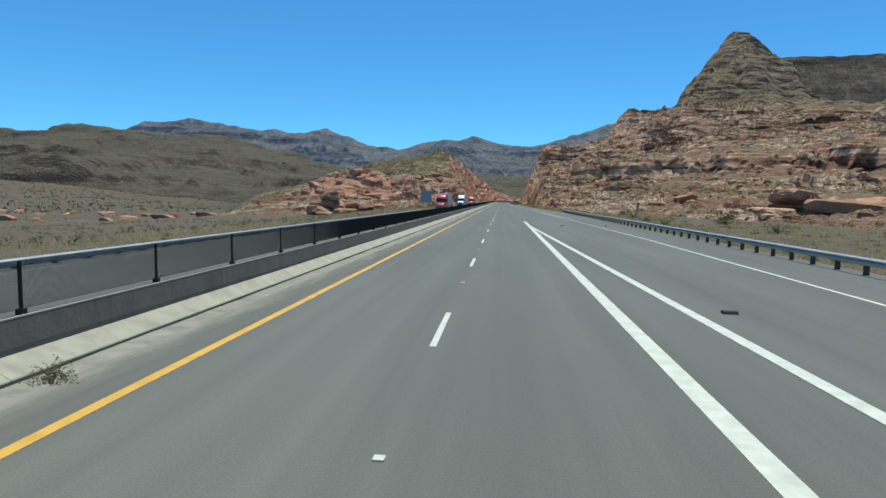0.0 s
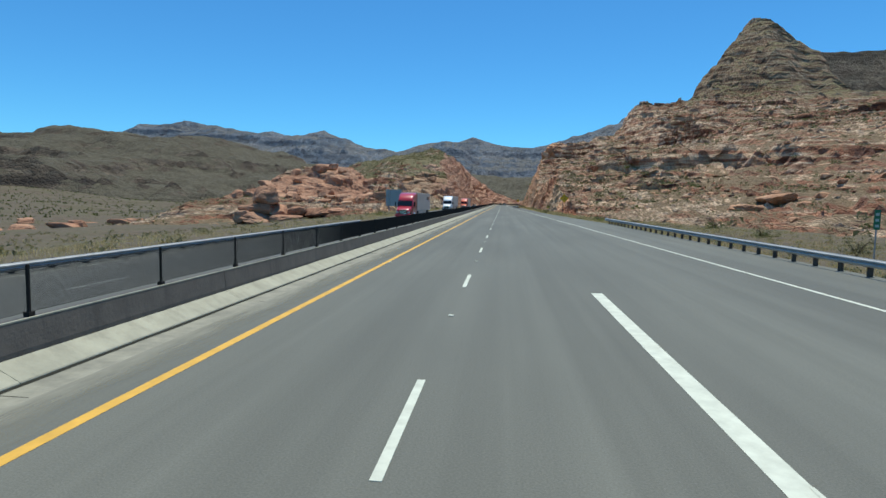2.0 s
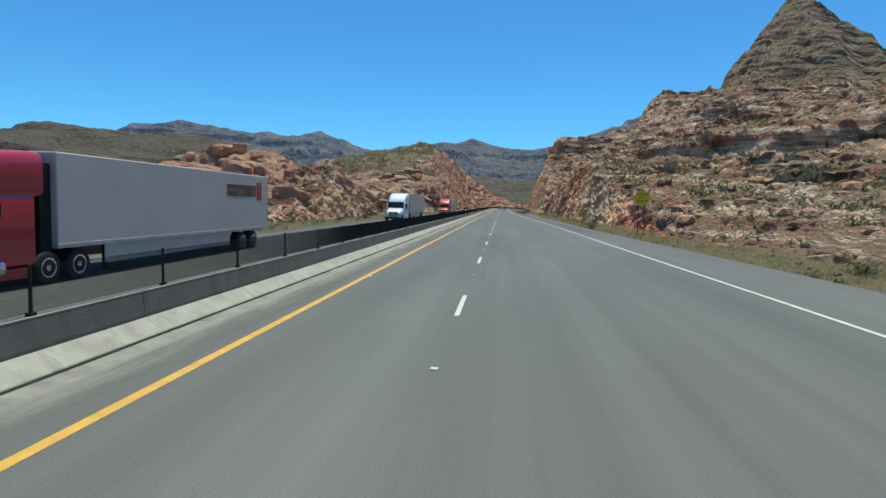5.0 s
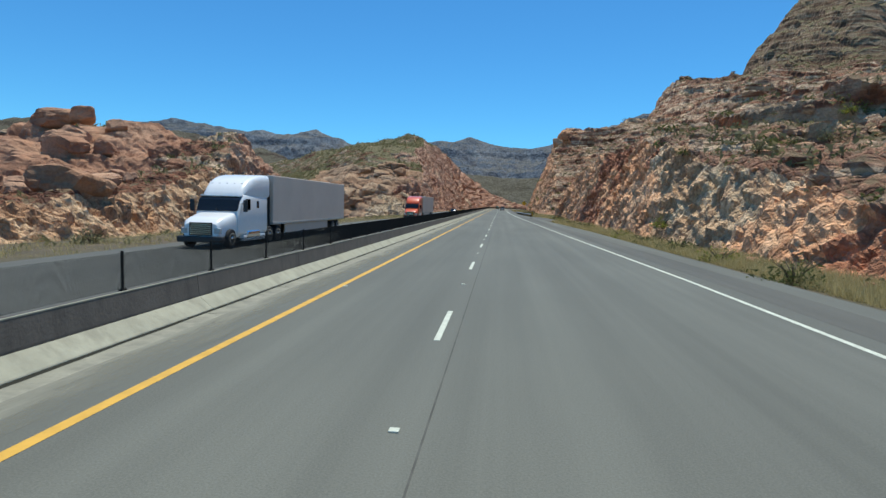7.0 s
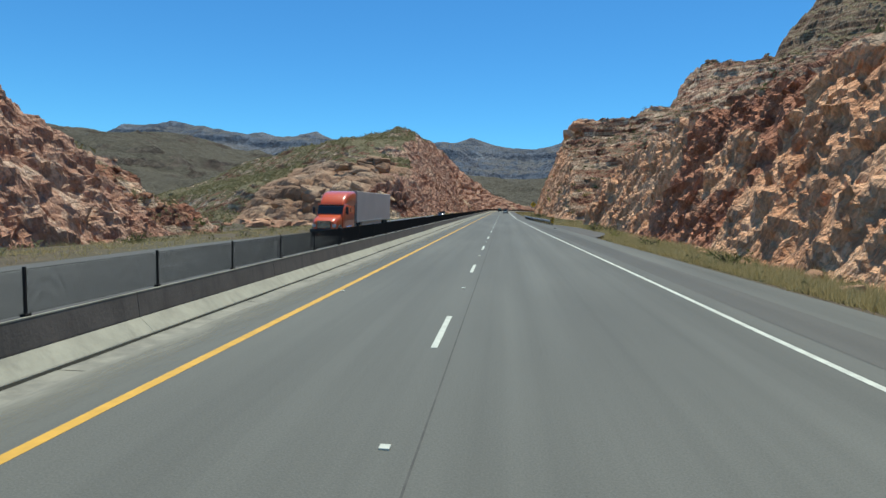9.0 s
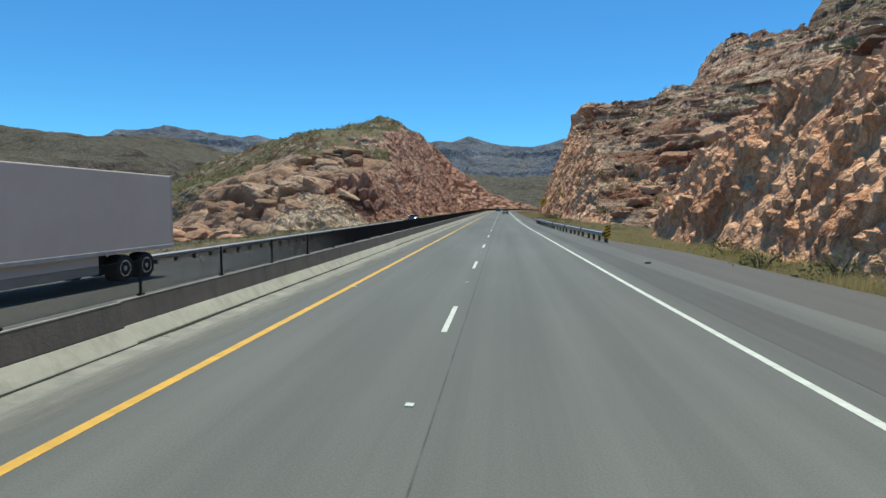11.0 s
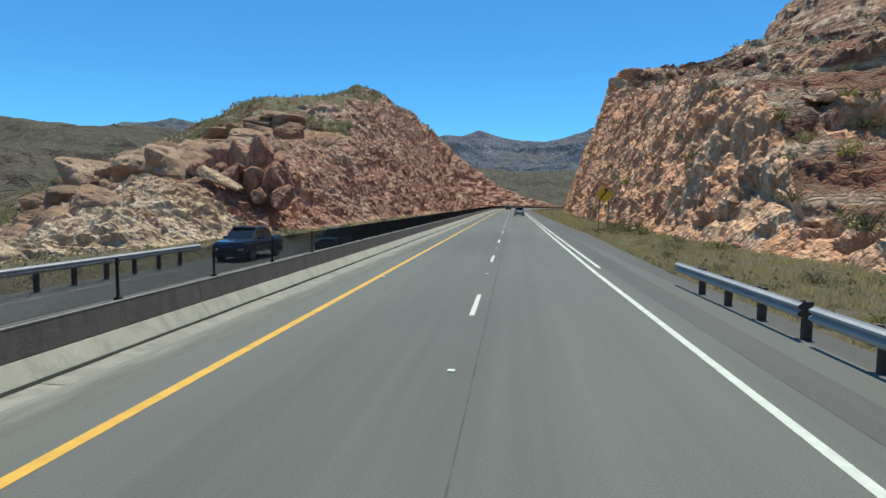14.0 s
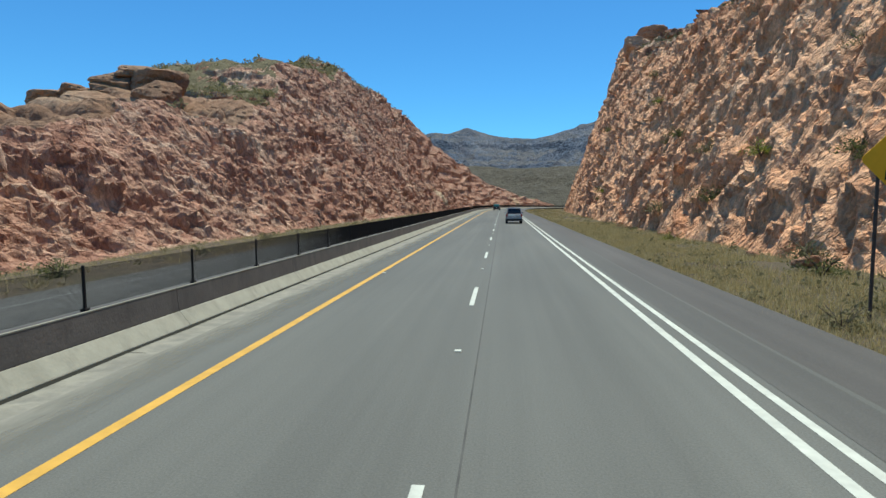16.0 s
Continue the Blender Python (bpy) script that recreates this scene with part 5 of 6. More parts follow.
for k, (x, y, z, size) in enumerate(((17.8, 460.4, 9.6, 1.3), (16.9, 449.0, 7.1, 1.2), (16.1, 437.1, 6.0, 1.1), (15.6, 443.8, 3.1, 1.3), (14.2, 454.2, 2.1, 1.3), (20.5, 477.9, 15.8, 1.2), (21.2, 519.6, 17.0, 1.4), (22.7, 490.5, 21.8, 1.3), (16.4, 496.3, 4.5, 1.2), (15.9, 426.5, 5.3, 0.9), (13.6, 425.9, 0.5, 1.0),
                                       (14.3, 234.5, 1.5, 1.1), (26.3, 238.0, 9.1, 1.1), (30.8, 240.7, 9.9, 1.3), (42.4, 258.2, 15.3, 1.6), (17.0, 238.9, 8.2, 0.9), (19.0, 227.5, 7.6, 0.9),
                                       (22.5, 393.5, 6.5, 1.1), (18.1, 382.9, 1.9, 1.2), (17.6, 390.0, 3.4, 1.0), (21.3, 396.6, 7.7, 0.9), (25.7, 397.4, 8.9, 1.1))):  # rooted in the rock face
    put_bush(k % 3, x - 0.25 - float(bend(y)[0]), y - 0.3, size * 1.25, z - 0.5)
put_bush(1, -6.0, 7.1, 0.37, 0.0)


# ---- boulders ----
BALANCED = "large rounded red sandstone boulder resting on ledges"
LEDGE = "low dark red sandstone ledge under a balanced boulder"
PILE = "huge rounded sandstone boulder in a pile on the outcrop"
FIN = "jagged upright fin of broken red rock"
PILED = "smooth grey-brown sandstone slab stacked in a pile"
ROUND = "bulging grey-brown sandstone dome beside red fins"
SLAB = "smooth grey-tan sandstone block on the hillside"


def boulder_mesh(seed, planes, squash, fine=4, mat=None, taper=0.0, sharp=17):
    """A block bounded by a few random planes, its edges worn round."""
    bm = bmesh.new()
    bmesh.ops.create_icosphere(bm, subdivisions=fine, radius=1)
    P = np.array([v.co[:] for v in bm.verts])
    r = np.random.default_rng(seed)
    N = r.normal(size=(planes, 3))
    N /= np.linalg.norm(N, axis=1)[:, None]
    N = np.concatenate([N, [[0, 0, 1], [0, 0, -1], [1, 0, 0], [-1, 0, 0], [0, 1, 0], [0, -1, 0]]])
    H = np.concatenate([r.uniform(0.72, 1.0, planes), r.uniform(0.85, 1.1, 6)])
    s = np.maximum(P @ N.T, 0.02) / H
    d = 1.0 / np.power((s ** sharp).sum(1), 1 / sharp)
    d = d + 0.07 * fbm(P[:, 0] * 1.4 + seed, P[:, 1] * 1.4, P[:, 2] * 1.4, 3, seed) + 0.035 * fbm(P[:, 0] * 5, P[:, 1] * 5, P[:, 2] * 7, 3, seed)
    crack = np.abs(P @ np.array(r.normal(size=3)) * 0.8 + 0.25 * fbm(P[:, 0] * 2, P[:, 1] * 2, P[:, 2] * 2, 2, seed + 5) + r.uniform(-0.3, 0.3))
    d = d - 0.09 * np.exp(-crack * 22)
    lie = P[:, 2] * 2.1 + 0.35 * P[:, 0] + 0.2 * fbm(P[:, 0] * 2, P[:, 1] * 2, P[:, 2] * 2, 2, seed + 9) + r.uniform(0, 1)
    d = d - 0.06 * np.exp(-np.abs(lie - np.round(lie)) * 16)
    Q = P * d[:, None] * np.array(squash)
    Q[:, :2] *= (1 - taper * Q[:, 2:])
    for v, q in zip(bm.verts, Q):
        v.co = q
    me = bpy.data.meshes.new("boulder")
    bm.to_mesh(me)
    bm.free()
    me.materials.append(mat or m_boulder)
    me.shade_flat()
    return me


boulder_kinds = [boulder_mesh(11, 7, (1, 1, 1)), boulder_mesh(12, 9, (1, 1, 0.9)), boulder_mesh(13, 6, (1, 1, 0.95)), boulder_mesh(14, 10, (1, 1, 0.85))]
red_kinds = [boulder_mesh(31, 7, (1, 1, 1), 4, m_red_boulder), boulder_mesh(32, 9, (1, 1, 0.9), 4, m_red_boulder), boulder_mesh(36, 11, (1, 1, 0.95), 4, m_red_boulder, 0.22), boulder_mesh(34, 10, (1, 1, 0.85), 4, m_red_boulder)]
dome_kinds = [boulder_mesh(51 + k, 8, (1, 1, 0.95), 4, m_dome) for k in range(4)]
fin_kinds = [boulder_mesh(71 + k, 11, (1, 1, 1), 4, m_cut_red, 0.20, 45) for k in range(4)]
stone_kinds = [boulder_mesh(21 + k, 8, (1, 1, 0.8), 3) for k in range(3)]


def terrain(x, y):
    """The height of whichever mass lies at a place."""
    X, Y = np.array([float(x)]), np.array([float(y)])
    out = [float(ground_height(X, Y)[0])]
    for foot, height, side, y0, y1 in ((RIGHT_FOOT, right_height, 1, -60, 1000), (LEFT1_FOOT, left1_height, -1, 150, 335), (LEFT2_FOOT, left2_height, -1, 340, 1000)):
        off = (X - table(foot, Y)) * side
        if y0 < y < y1 and off[0] > 0:
            out.append(float(height(off, X, Y)[0]))
    return max(out)


def boulder(kind, x, y, z, sx, sy, sz, turn, label, group="", settle=None, lean=0.0):
    if settle is not None:
        z = terrain(x, y) + sz * settle
    kinds = fin_kinds if label == FIN else red_kinds if label in (BALANCED, LEDGE, PILE) else dome_kinds if label in (PILED, SLAB, ROUND) else boulder_kinds
    ob = new("boulder", kinds[kind] if max(sx, sy, sz) > 1.7 or kinds is not boulder_kinds else stone_kinds[kind % 3])
    lean = lean or (abs(turn) * 7) % 26 - 13
    ob.matrix_world = pose(x, y, z, lean, lean * 0.6, turn) @ Matrix.Diagonal((sx, sy, sz, 1))
    return tagged(ob, label, "boulder", group)


boulder(2, -58.6, 192.5, 3.0, 3.5, 3.0, 2.6, 20, BALANCED)
for k, (x, y, z, a, b, c) in enumerate(((-60.5, 192.5, -0.7, 4.0, 3.2, 1.4), (-55.5, 193, -0.4, 3.4, 3.0, 1.3), (-59, 190.5, -3.0, 5.8, 3.6, 1.8), (-51, 193.5, -0.5, 2.6, 2.4, 1.6), (-53, 190, -2.8, 4.2, 3.0, 1.5), (-64, 191, -2.6, 2.6, 2.6, 1.8), (-47, 196, -1.0, 3.2, 2.6, 1.3), (-44, 203, -0.6, 4.0, 2.8, 1.2))):
    boulder(k % 4, x, y, z, a, b, c, 37 * k, LEDGE, "ledges under the boulder")
for k, (x, y, z, a, b, c) in enumerate(((-79.5, 271, 9.6, 2.4, 2.6, 4.4), (-69.5, 265, 10.4, 3.6, 3.6, 3.2), (-64.5, 264, 10.2, 3.2, 3.4, 3.4), (-67.5, 265.5, 14.0, 3.0, 2.8, 1.7), (-63.5, 265, 14.2, 1.9, 2.2, 1.3), (-60, 258, 8.2, 2.6, 2.8, 2.6), (-48, 262, 8.6, 2.6, 2.4, 2.0))):
    boulder((k + 1) % 4, x, y, z, a, b, c, 53 * k, PILE, "boulder pile on the outcrop", None, 6.0)
for k in range(44):  # the broken blocks round the pile
    r = random.Random(1200 + k)
    x, y = r.uniform(-86, -40), r.uniform(222, 272)
    a = r.uniform(0.9, 2.5)
    boulder(k % 4, x, y, 0, a, a * r.uniform(0.7, 1.0), a * r.uniform(0.45, 0.75), r.uniform(0, 360), PILE, "boulder pile on the outcrop", r.uniform(0.1, 0.5), r.uniform(4, 14))
for k, (x, y, z, a, b, c) in enumerate(((-36.5, 229, 3.2, 3.0, 2.4, 1.7), (-39, 221, 2.6, 1.9, 1.6, 1.2), (-44, 214, 2.0, 2.4, 2.0, 1.0), (-41, 236, 4.4, 2.2, 1.8, 1.4), (-47, 225, 3.0, 2.8, 2.0, 1.3))):
    boulder(k % 4, x, y, z, a, b, c, 47 * k, "rounded brown sandstone boulder above the tan cut", "boulders above the cut", -0.1)
for k, (x, y, z, a, b, c) in enumerate(((-70, 438, 0, 5.0, 3.6, 3.4), (-62, 424, 0, 3.4, 2.6, 2.0), (-84, 446, 0, 4.4, 3.0, 2.2), (-50, 415, 0, 2.8, 2.2, 1.8))):
    boulder((k * 3 + 1) % 4, x, y, z, a, b, c, 12 * (k % 5) - 20, SLAB, "sandstone blocks of the hill", 0.05, 10.0)
for k, (x, y, z, a, b, c) in enumerate(((-60, 487.5, 18.8, 7.4, 5.4, 3.2), (-55.8, 487, 21.0, 4.4, 4.0, 2.5), (-61.6, 487, 21.6, 4.2, 3.8, 1.9), (-58.4, 487.5, 23.3, 3.5, 3.0, 1.2), (-66.8, 485.5, 19.4, 4.2, 3.6, 1.9), (-72, 484, 18.6, 3.8, 3.0, 1.5), (-53.2, 483.5, 18.8, 3.4, 3.2, 2.4), (-62.5, 481, 17.6, 4.3, 3.2, 1.9))):
    boulder((k * 3 + 1) % 4, x, y, z, a, b, c, 12 * (k % 5) - 20, PILED, "stacked sandstone slabs on the hill", None, 5.0)
for k, (x, y, z, a, b, c, lean, turn) in enumerate(((-36.4, 430.5, 8.8, 1.9, 1.7, 3.3, 14, 20), (-39.2, 430.4, 8.6, 1.9, 1.7, 2.8, -16, 65), (-41.6, 431.5, 7.9, 1.8, 1.6, 2.4, -24, 140), (-33.6, 428.4, 5.4, 1.5, 1.6, 2.8, 22, 35), (-31.8, 427.2, 3.2, 1.4, 1.4, 1.9, 30, 95), (-36.0, 427.2, 5.6, 1.8, 1.3, 1.9, -32, 170), (-38.6, 426.8, 6.1, 1.5, 1.2, 1.6, 34, 80), (-34.6, 431.8, 6.6, 1.8, 1.7, 2.6, 18, 210), (-43.8, 434.0, 8.6, 1.9, 1.6, 1.7, 25, 15), (-45.4, 429.5, 7.0, 1.4, 1.2, 1.2, 35, 50), (-37.6, 432.4, 10.6, 1.3, 1.2, 1.5, 40, 120), (-34.4, 425.4, 3.2, 1.3, 1.0, 1.0, 28, 300), (-41.2, 428.0, 6.6, 1.2, 1.0, 1.4, -28, 260))):
    boulder(k % 4, x, y, z, a, b, c, turn, FIN, "rock fins", None, lean)
boulder(1, -50.6, 432.0, 6.8, 4.4, 5.2, 4.6, 8, ROUND, "domed rocks of the hill", None, 7.0)
boulder(3, -57.5, 436.5, 7.4, 5.6, 5.4, 4.0, 30, ROUND, "domed rocks of the hill", None, 5.0)
pale_slab = new("boulder", boulder_mesh(61, 5, (1, 1, 1), 3, m_cut_cream, 0.0, 40))
pale_slab.matrix_world = pose(-38.9, 423.6, 5.2, 22, 26, 6) @ Matrix.Diagonal((3.2, 1.1, 0.45, 1))
tagged(pale_slab, "pale cream rock slab fallen against the red fins", "boulder")
for k, (x, y, z, a, b, c) in enumerate(((35, 561, 45.5, 3.4, 4.0, 2.6), (40, 566, 48.5, 3.6, 4.0, 2.7), (46, 574, 50.5, 3.0, 4.0, 1.8), (51, 583, 53.0, 3.0, 4.0, 1.6))):
    boulder(k % 4, x, y, z, a, b, c, 31 * k, "dark red caprock block on the skyline rim", "caprock blocks", 0.45)
for k, (x, y, z, a, b, c) in enumerate(((48, 84, 0.4, 6.5, 3.2, 1.7), (60, 92, 0.8, 8.0, 3.5, 2.2), (42, 96, 0.2, 3.6, 2.4, 1.4), (72, 108, 2.0, 9.0, 4.0, 2.4), (56, 120, 1.2, 7.0, 3.5, 1.9), (66, 138, 3.0, 8.0, 4.0, 2.0), (38, 150, 0.6, 4.0, 2.6, 1.3), (50, 166, 2.5, 6.0, 3.0, 1.6))):
    boulder((k * 3) % 4, x, y, z, a, b, c * 0.8, 17 * k - 30, "broad tan sandstone ledge above the roadside scrub", "roadside ledges", 0.05, 3.0)
for k, (x, y, z, a, b, c) in enumerate(((21.5, 351, 0.6, 1.0, 0.8, 0.6), (24, 356, 0.9, 1.2, 1.0, 0.8), (27, 352, 1.6, 1.3, 1.0, 0.8), (22, 362, 0.5, 1.5, 1.2, 0.8), (31, 360, 2.6, 1.6, 1.3, 1.0), (24, 370, 1.2, 2.0, 1.4, 1.2), (18.5, 367, 0.2, 1.1, 0.9, 0.6), (28, 376, 4.2, 2.6, 1.8, 1.5), (33, 381, 3.5, 3.0, 2.0, 1.7), (19.5, 376, 0.1, 1.6, 1.2, 0.9), (23, 381, 0, 2.4, 1.6, 1.4), (38, 386, 0, 2.8, 2.0, 1.8), (27, 389, 0, 1.8, 1.4, 1.3), (33, 397, 0, 2.4, 2.2, 2.0), (43, 400, 0, 4.0, 3.0, 4.2), (49, 404, 0, 3.6, 3.0, 4.0), (36, 404, 0, 3.4, 2.4, 2.2), (55, 408, 0, 4.0, 3.0, 3.4))):
    boulder((k * 3 + 2) % 4, x, y, z, a * 1.1, b * 1.15, c * 0.66, 41 * k, "angular reddish boulder in the wash", "boulders in the wash", 0.12)
for k in range(34):  # ledges that crop out of the valley floor
    r = random.Random(1500 + k)
    row = k % 2
    x = -120 - 5.0 * k + r.uniform(-5, 5)
    y = 268 + (24 if row else -46) + 0.12 * k + r.uniform(-9, 9)
    a = r.uniform(2.2, 5.2)
    boulder(k % 4, x, y, 0, a, a * r.uniform(0.5, 0.8), r.uniform(0.8, 1.9), r.uniform(-25, 25), LEDGE, "ledges on the valley floor", 0.25, r.uniform(2, 8))
for k in range(22):  # half-sunk rocks on the flat before the hill's end
    r = random.Random(700 + k)
    y = r.uniform(385, 440)
    x = -48 - (y - 385) * 0.75 - r.uniform(0, 22)
    s = r.uniform(1.2, 3.6)
    boulder(k % 4, x, y, 0, s, s * r.uniform(0.6, 0.9), s * r.uniform(0.4, 0.7), r.uniform(0, 360), "half-sunk sandstone rock among scrub below the hill", "sunken rocks", 0.1)
for k in range(70):
    r = random.Random(900 + k)
    y = r.uniform(150, 470)
    x = float(table(RIGHT_FOOT, y)) - r.uniform(0.0, 1.6)
    s = r.uniform(0.15, 0.55)
    boulder(k % 4, x, y, float(ground_height(np.array([x]), np.array([y]))[0]) + s * 0.25, s, s * r.uniform(0.7, 1.1), s * 0.7, r.uniform(0, 360), "small fallen rock at the foot of the cut", "fallen rocks")


# ---- signs ----
def diamond_sign(name, label, x, y, half, middle, posts):
    g = thing(name, label, "road sign")
    g.matrix_world = pose(x, y, -0.25)
    r = 0.12
    pts = []
    for k in range(4):
        a = math.pi / 2 * k
        c = Vector((math.cos(a), math.sin(a))) * (half - r * 1.414)
        for j in (-1, 0, 1):
            pts.append((c.x + math.cos(a + j * 0.7) * r, c.y + math.sin(a + j * 0.7) * r + middle))
    Form().prism(pts, "y", -0.02, 0.0).done("panel", m_sign_yellow, g, "yellow diamond panel")
    for px in posts:
        Form().prism([(px - 0.035, 0.004), (px + 0.035, 0.004), (px + 0.035, 0.05), (px - 0.035, 0.05)], "z", -0.6, middle + half * 0.35).done("post", m_rust, g)
    return g


def lettering(parent, text, size, x, y, z):
    cu = bpy.data.curves.new("lettering", "FONT")
    cu.body, cu.size, cu.align_x, cu.align_y, cu.extrude = text, size, "CENTER", "CENTER", 0.002
    cu.materials.append(m_sign_black)
    ob = new("lettering", cu)
    ob.parent = parent
    ob.location, ob.rotation_euler = (x, y, z), (math.pi / 2, 0, 0)


rock_sign = diamond_sign("warning_sign", "yellow diamond warning sign about rocks on two posts", 14.4, 193.6, 1.02, 3.95, (-0.32, 0.32))
lettering(rock_sign, "WATCH", 0.34, 0, -0.024, 4.33)
lettering(rock_sign, "FOR", 0.30, 0, -0.024, 3.97)
lettering(rock_sign, "ROCKS", 0.34, 0, -0.024, 3.60)
bend_sign = diamond_sign("warning_sign", "yellow diamond sign with a black winding arrow on two posts", 9.25, 413.3, 0.93, 3.83, (-0.47, 0.47))
arrow = Form()
path = [(-0.27, -0.48), (-0.26, -0.30), (-0.18, -0.18), (0.06, 0.03), (0.16, 0.16), (0.19, 0.38)]
for (ax, az), (bx, bz) in zip(path, path[1:]):
    d = Vector((bx - ax, bz - az)).normalized()
    n = Vector((-d.y, d.x)) * 0.07
    arrow.prism([(ax - n.x - d.x * 0.03, az - n.y - d.y * 0.03 + 3.83), (bx - n.x + d.x * 0.03, bz - n.y + d.y * 0.03 + 3.83), (bx + n.x + d.x * 0.03, bz + n.y + d.y * 0.03 + 3.83), (ax + n.x - d.x * 0.03, az + n.y - d.y * 0.03 + 3.83)], "y", -0.026, -0.022)
arrow.prism([(-0.04, 0.38 + 3.83), (0.42, 0.31 + 3.83), (0.20, 0.70 + 3.83)], "y", -0.026, -0.022)
arrow.done("arrow", m_sign_black, bend_sign, "black winding arrow")

guide = thing("guide_sign", "grey aluminium back of a large guide sign on steel posts", "road sign")
guide.matrix_world = pose(-23.5, 177.4, -0.6)
Form().box(-1.7, -0.03, 1.9, 1.7, 0.0, 5.5, 0.0).done("panel", m_sign_back, guide)
for x in (-1.0, 1.0):
    Form().box(x - 0.08, -0.20, -0.5, x + 0.08, -0.04, 5.3, 0.01).done("post", m_sign_back, guide)
for z in (2.1, 3.0, 3.9, 4.8):
    Form().box(-1.65, -0.06, z, 1.65, -0.035, z + 0.08).done("stiffener", m_sign_back, guide)

marker = thing("mile_marker", "small green mile marker on a thin steel post", "road sign")
marker.matrix_world = pose(19.3, 85.8, 0.0)
Form().box(-0.16, -0.012, 1.45, 0.16, 0.0, 2.5).done("panel", m_sign_green, marker)
Form().box(-0.03, 0.003, -0.5, 0.03, 0.04, 2.45).done("post", m_steel, marker)
for z in (1.65, 1.95, 2.25):
    Form().box(-0.09, -0.018, z - 0.07, 0.09, -0.014, z + 0.07).done("print_bar", m_white, marker)

hazard = thing("hazard_marker", "black and yellow striped hazard marker at the guardrail end", "road sign")
hazard.matrix_world = pose(7.55, 321.1, 0.0)
Form().box(-0.19, -0.01, 0.30, 0.19, 0.0, 1.18).done("panel", m_sign_yellow, hazard)
for k in range(4):
    z = 0.34 + k * 0.23
    Form().prism([(-0.19, z), (0.19, z + 0.2), (0.19, min(1.18, z + 0.31)), (-0.19, z + 0.11)], "y", -0.015, -0.012).done("stripe", m_sign_black, hazard)
Form().box(-0.04, 0.003, -0.4, 0.04, 0.06, 1.1).done("post", m_rust, hazard)

for x, y in ((10.9, 62.6), (5.4, 14.1), (6.1, 60.0), (6.6, 305.5)):
    s = 0.12
    ob = new("tyre_scrap", None)
    f = Form()
    f.prism([(-s, 0.0), (-s * 0.6, 0.05), (0, 0.075), (s * 0.7, 0.06), (s, 0.0), (s * 0.6, 0.02), (-s * 0.5, 0.015)], "y", -0.18, 0.16)
    f.done("tread", m_tyre, ob)
    ob.matrix_world = pose(x, y, 0.002, 0, 0, x * 50)
    tagged(ob, "scrap of black tyre rubber on the asphalt", "debris", "tyre scraps")


# ---- vehicles ----
def wheel(parent, x, y, r, width, label=""):
    w = Form().lathe([(-width / 2, r * 0.80), (-width / 2 + 0.02, r * 0.97), (-width / 4, r), (width / 4, r), (width / 2 - 0.02, r * 0.97), (width / 2, r * 0.80)], 0, 22)
    t = w.done("wheel", m_tyre, parent)
    t.location = (x, y, r)
    s = 1 if x > 0 else -1
    Form().lathe([(s * (width / 2 - 0.05), r * 0.60), (s * (width / 2 + 0.004), r * 0.62), (s * (width / 2 + 0.004), r * 0.54), (s * (width / 2 - 0.03), r * 0.3), (s * (width / 2 + 0.01), r * 0.16)], 0, 16).done("rim", m_chrome, t, "pale metal rim")


def loft(stations, ring):
    """Skin over cross-sections: ring(station) gives equal lists of (x, z); each station starts with its y."""
    f = Form()
    v, n = [], 0
    for st in stations:
        pts = ring(st)
        n = len(pts)
        v += [(x, st[0], z) for x, z in pts]
    fc = [(k * n + i, k * n + (i + 1) % n, (k + 1) * n + (i + 1) % n, (k + 1) * n + i) for k in range(len(stations) - 1) for i in range(n)]
    f.add(v, fc + [tuple(range(n)), tuple(range((len(stations) - 1) * n, len(stations) * n))])
    return f


def hull(st):
    y, w, lo, hi = st
    r = min(0.22, (hi - lo) * 0.34)
    side = [(w * 0.88, lo), (w * 0.965, lo + r * 0.35), (w, lo + r), (w, hi - r * 1.7), (w - 0.025, hi - r), (w - 0.075, hi - r * 0.45), (w - 0.16, hi - r * 0.12), (w - 0.32, hi)]
    return side + [(-x, z) for x, z in side[::-1]]


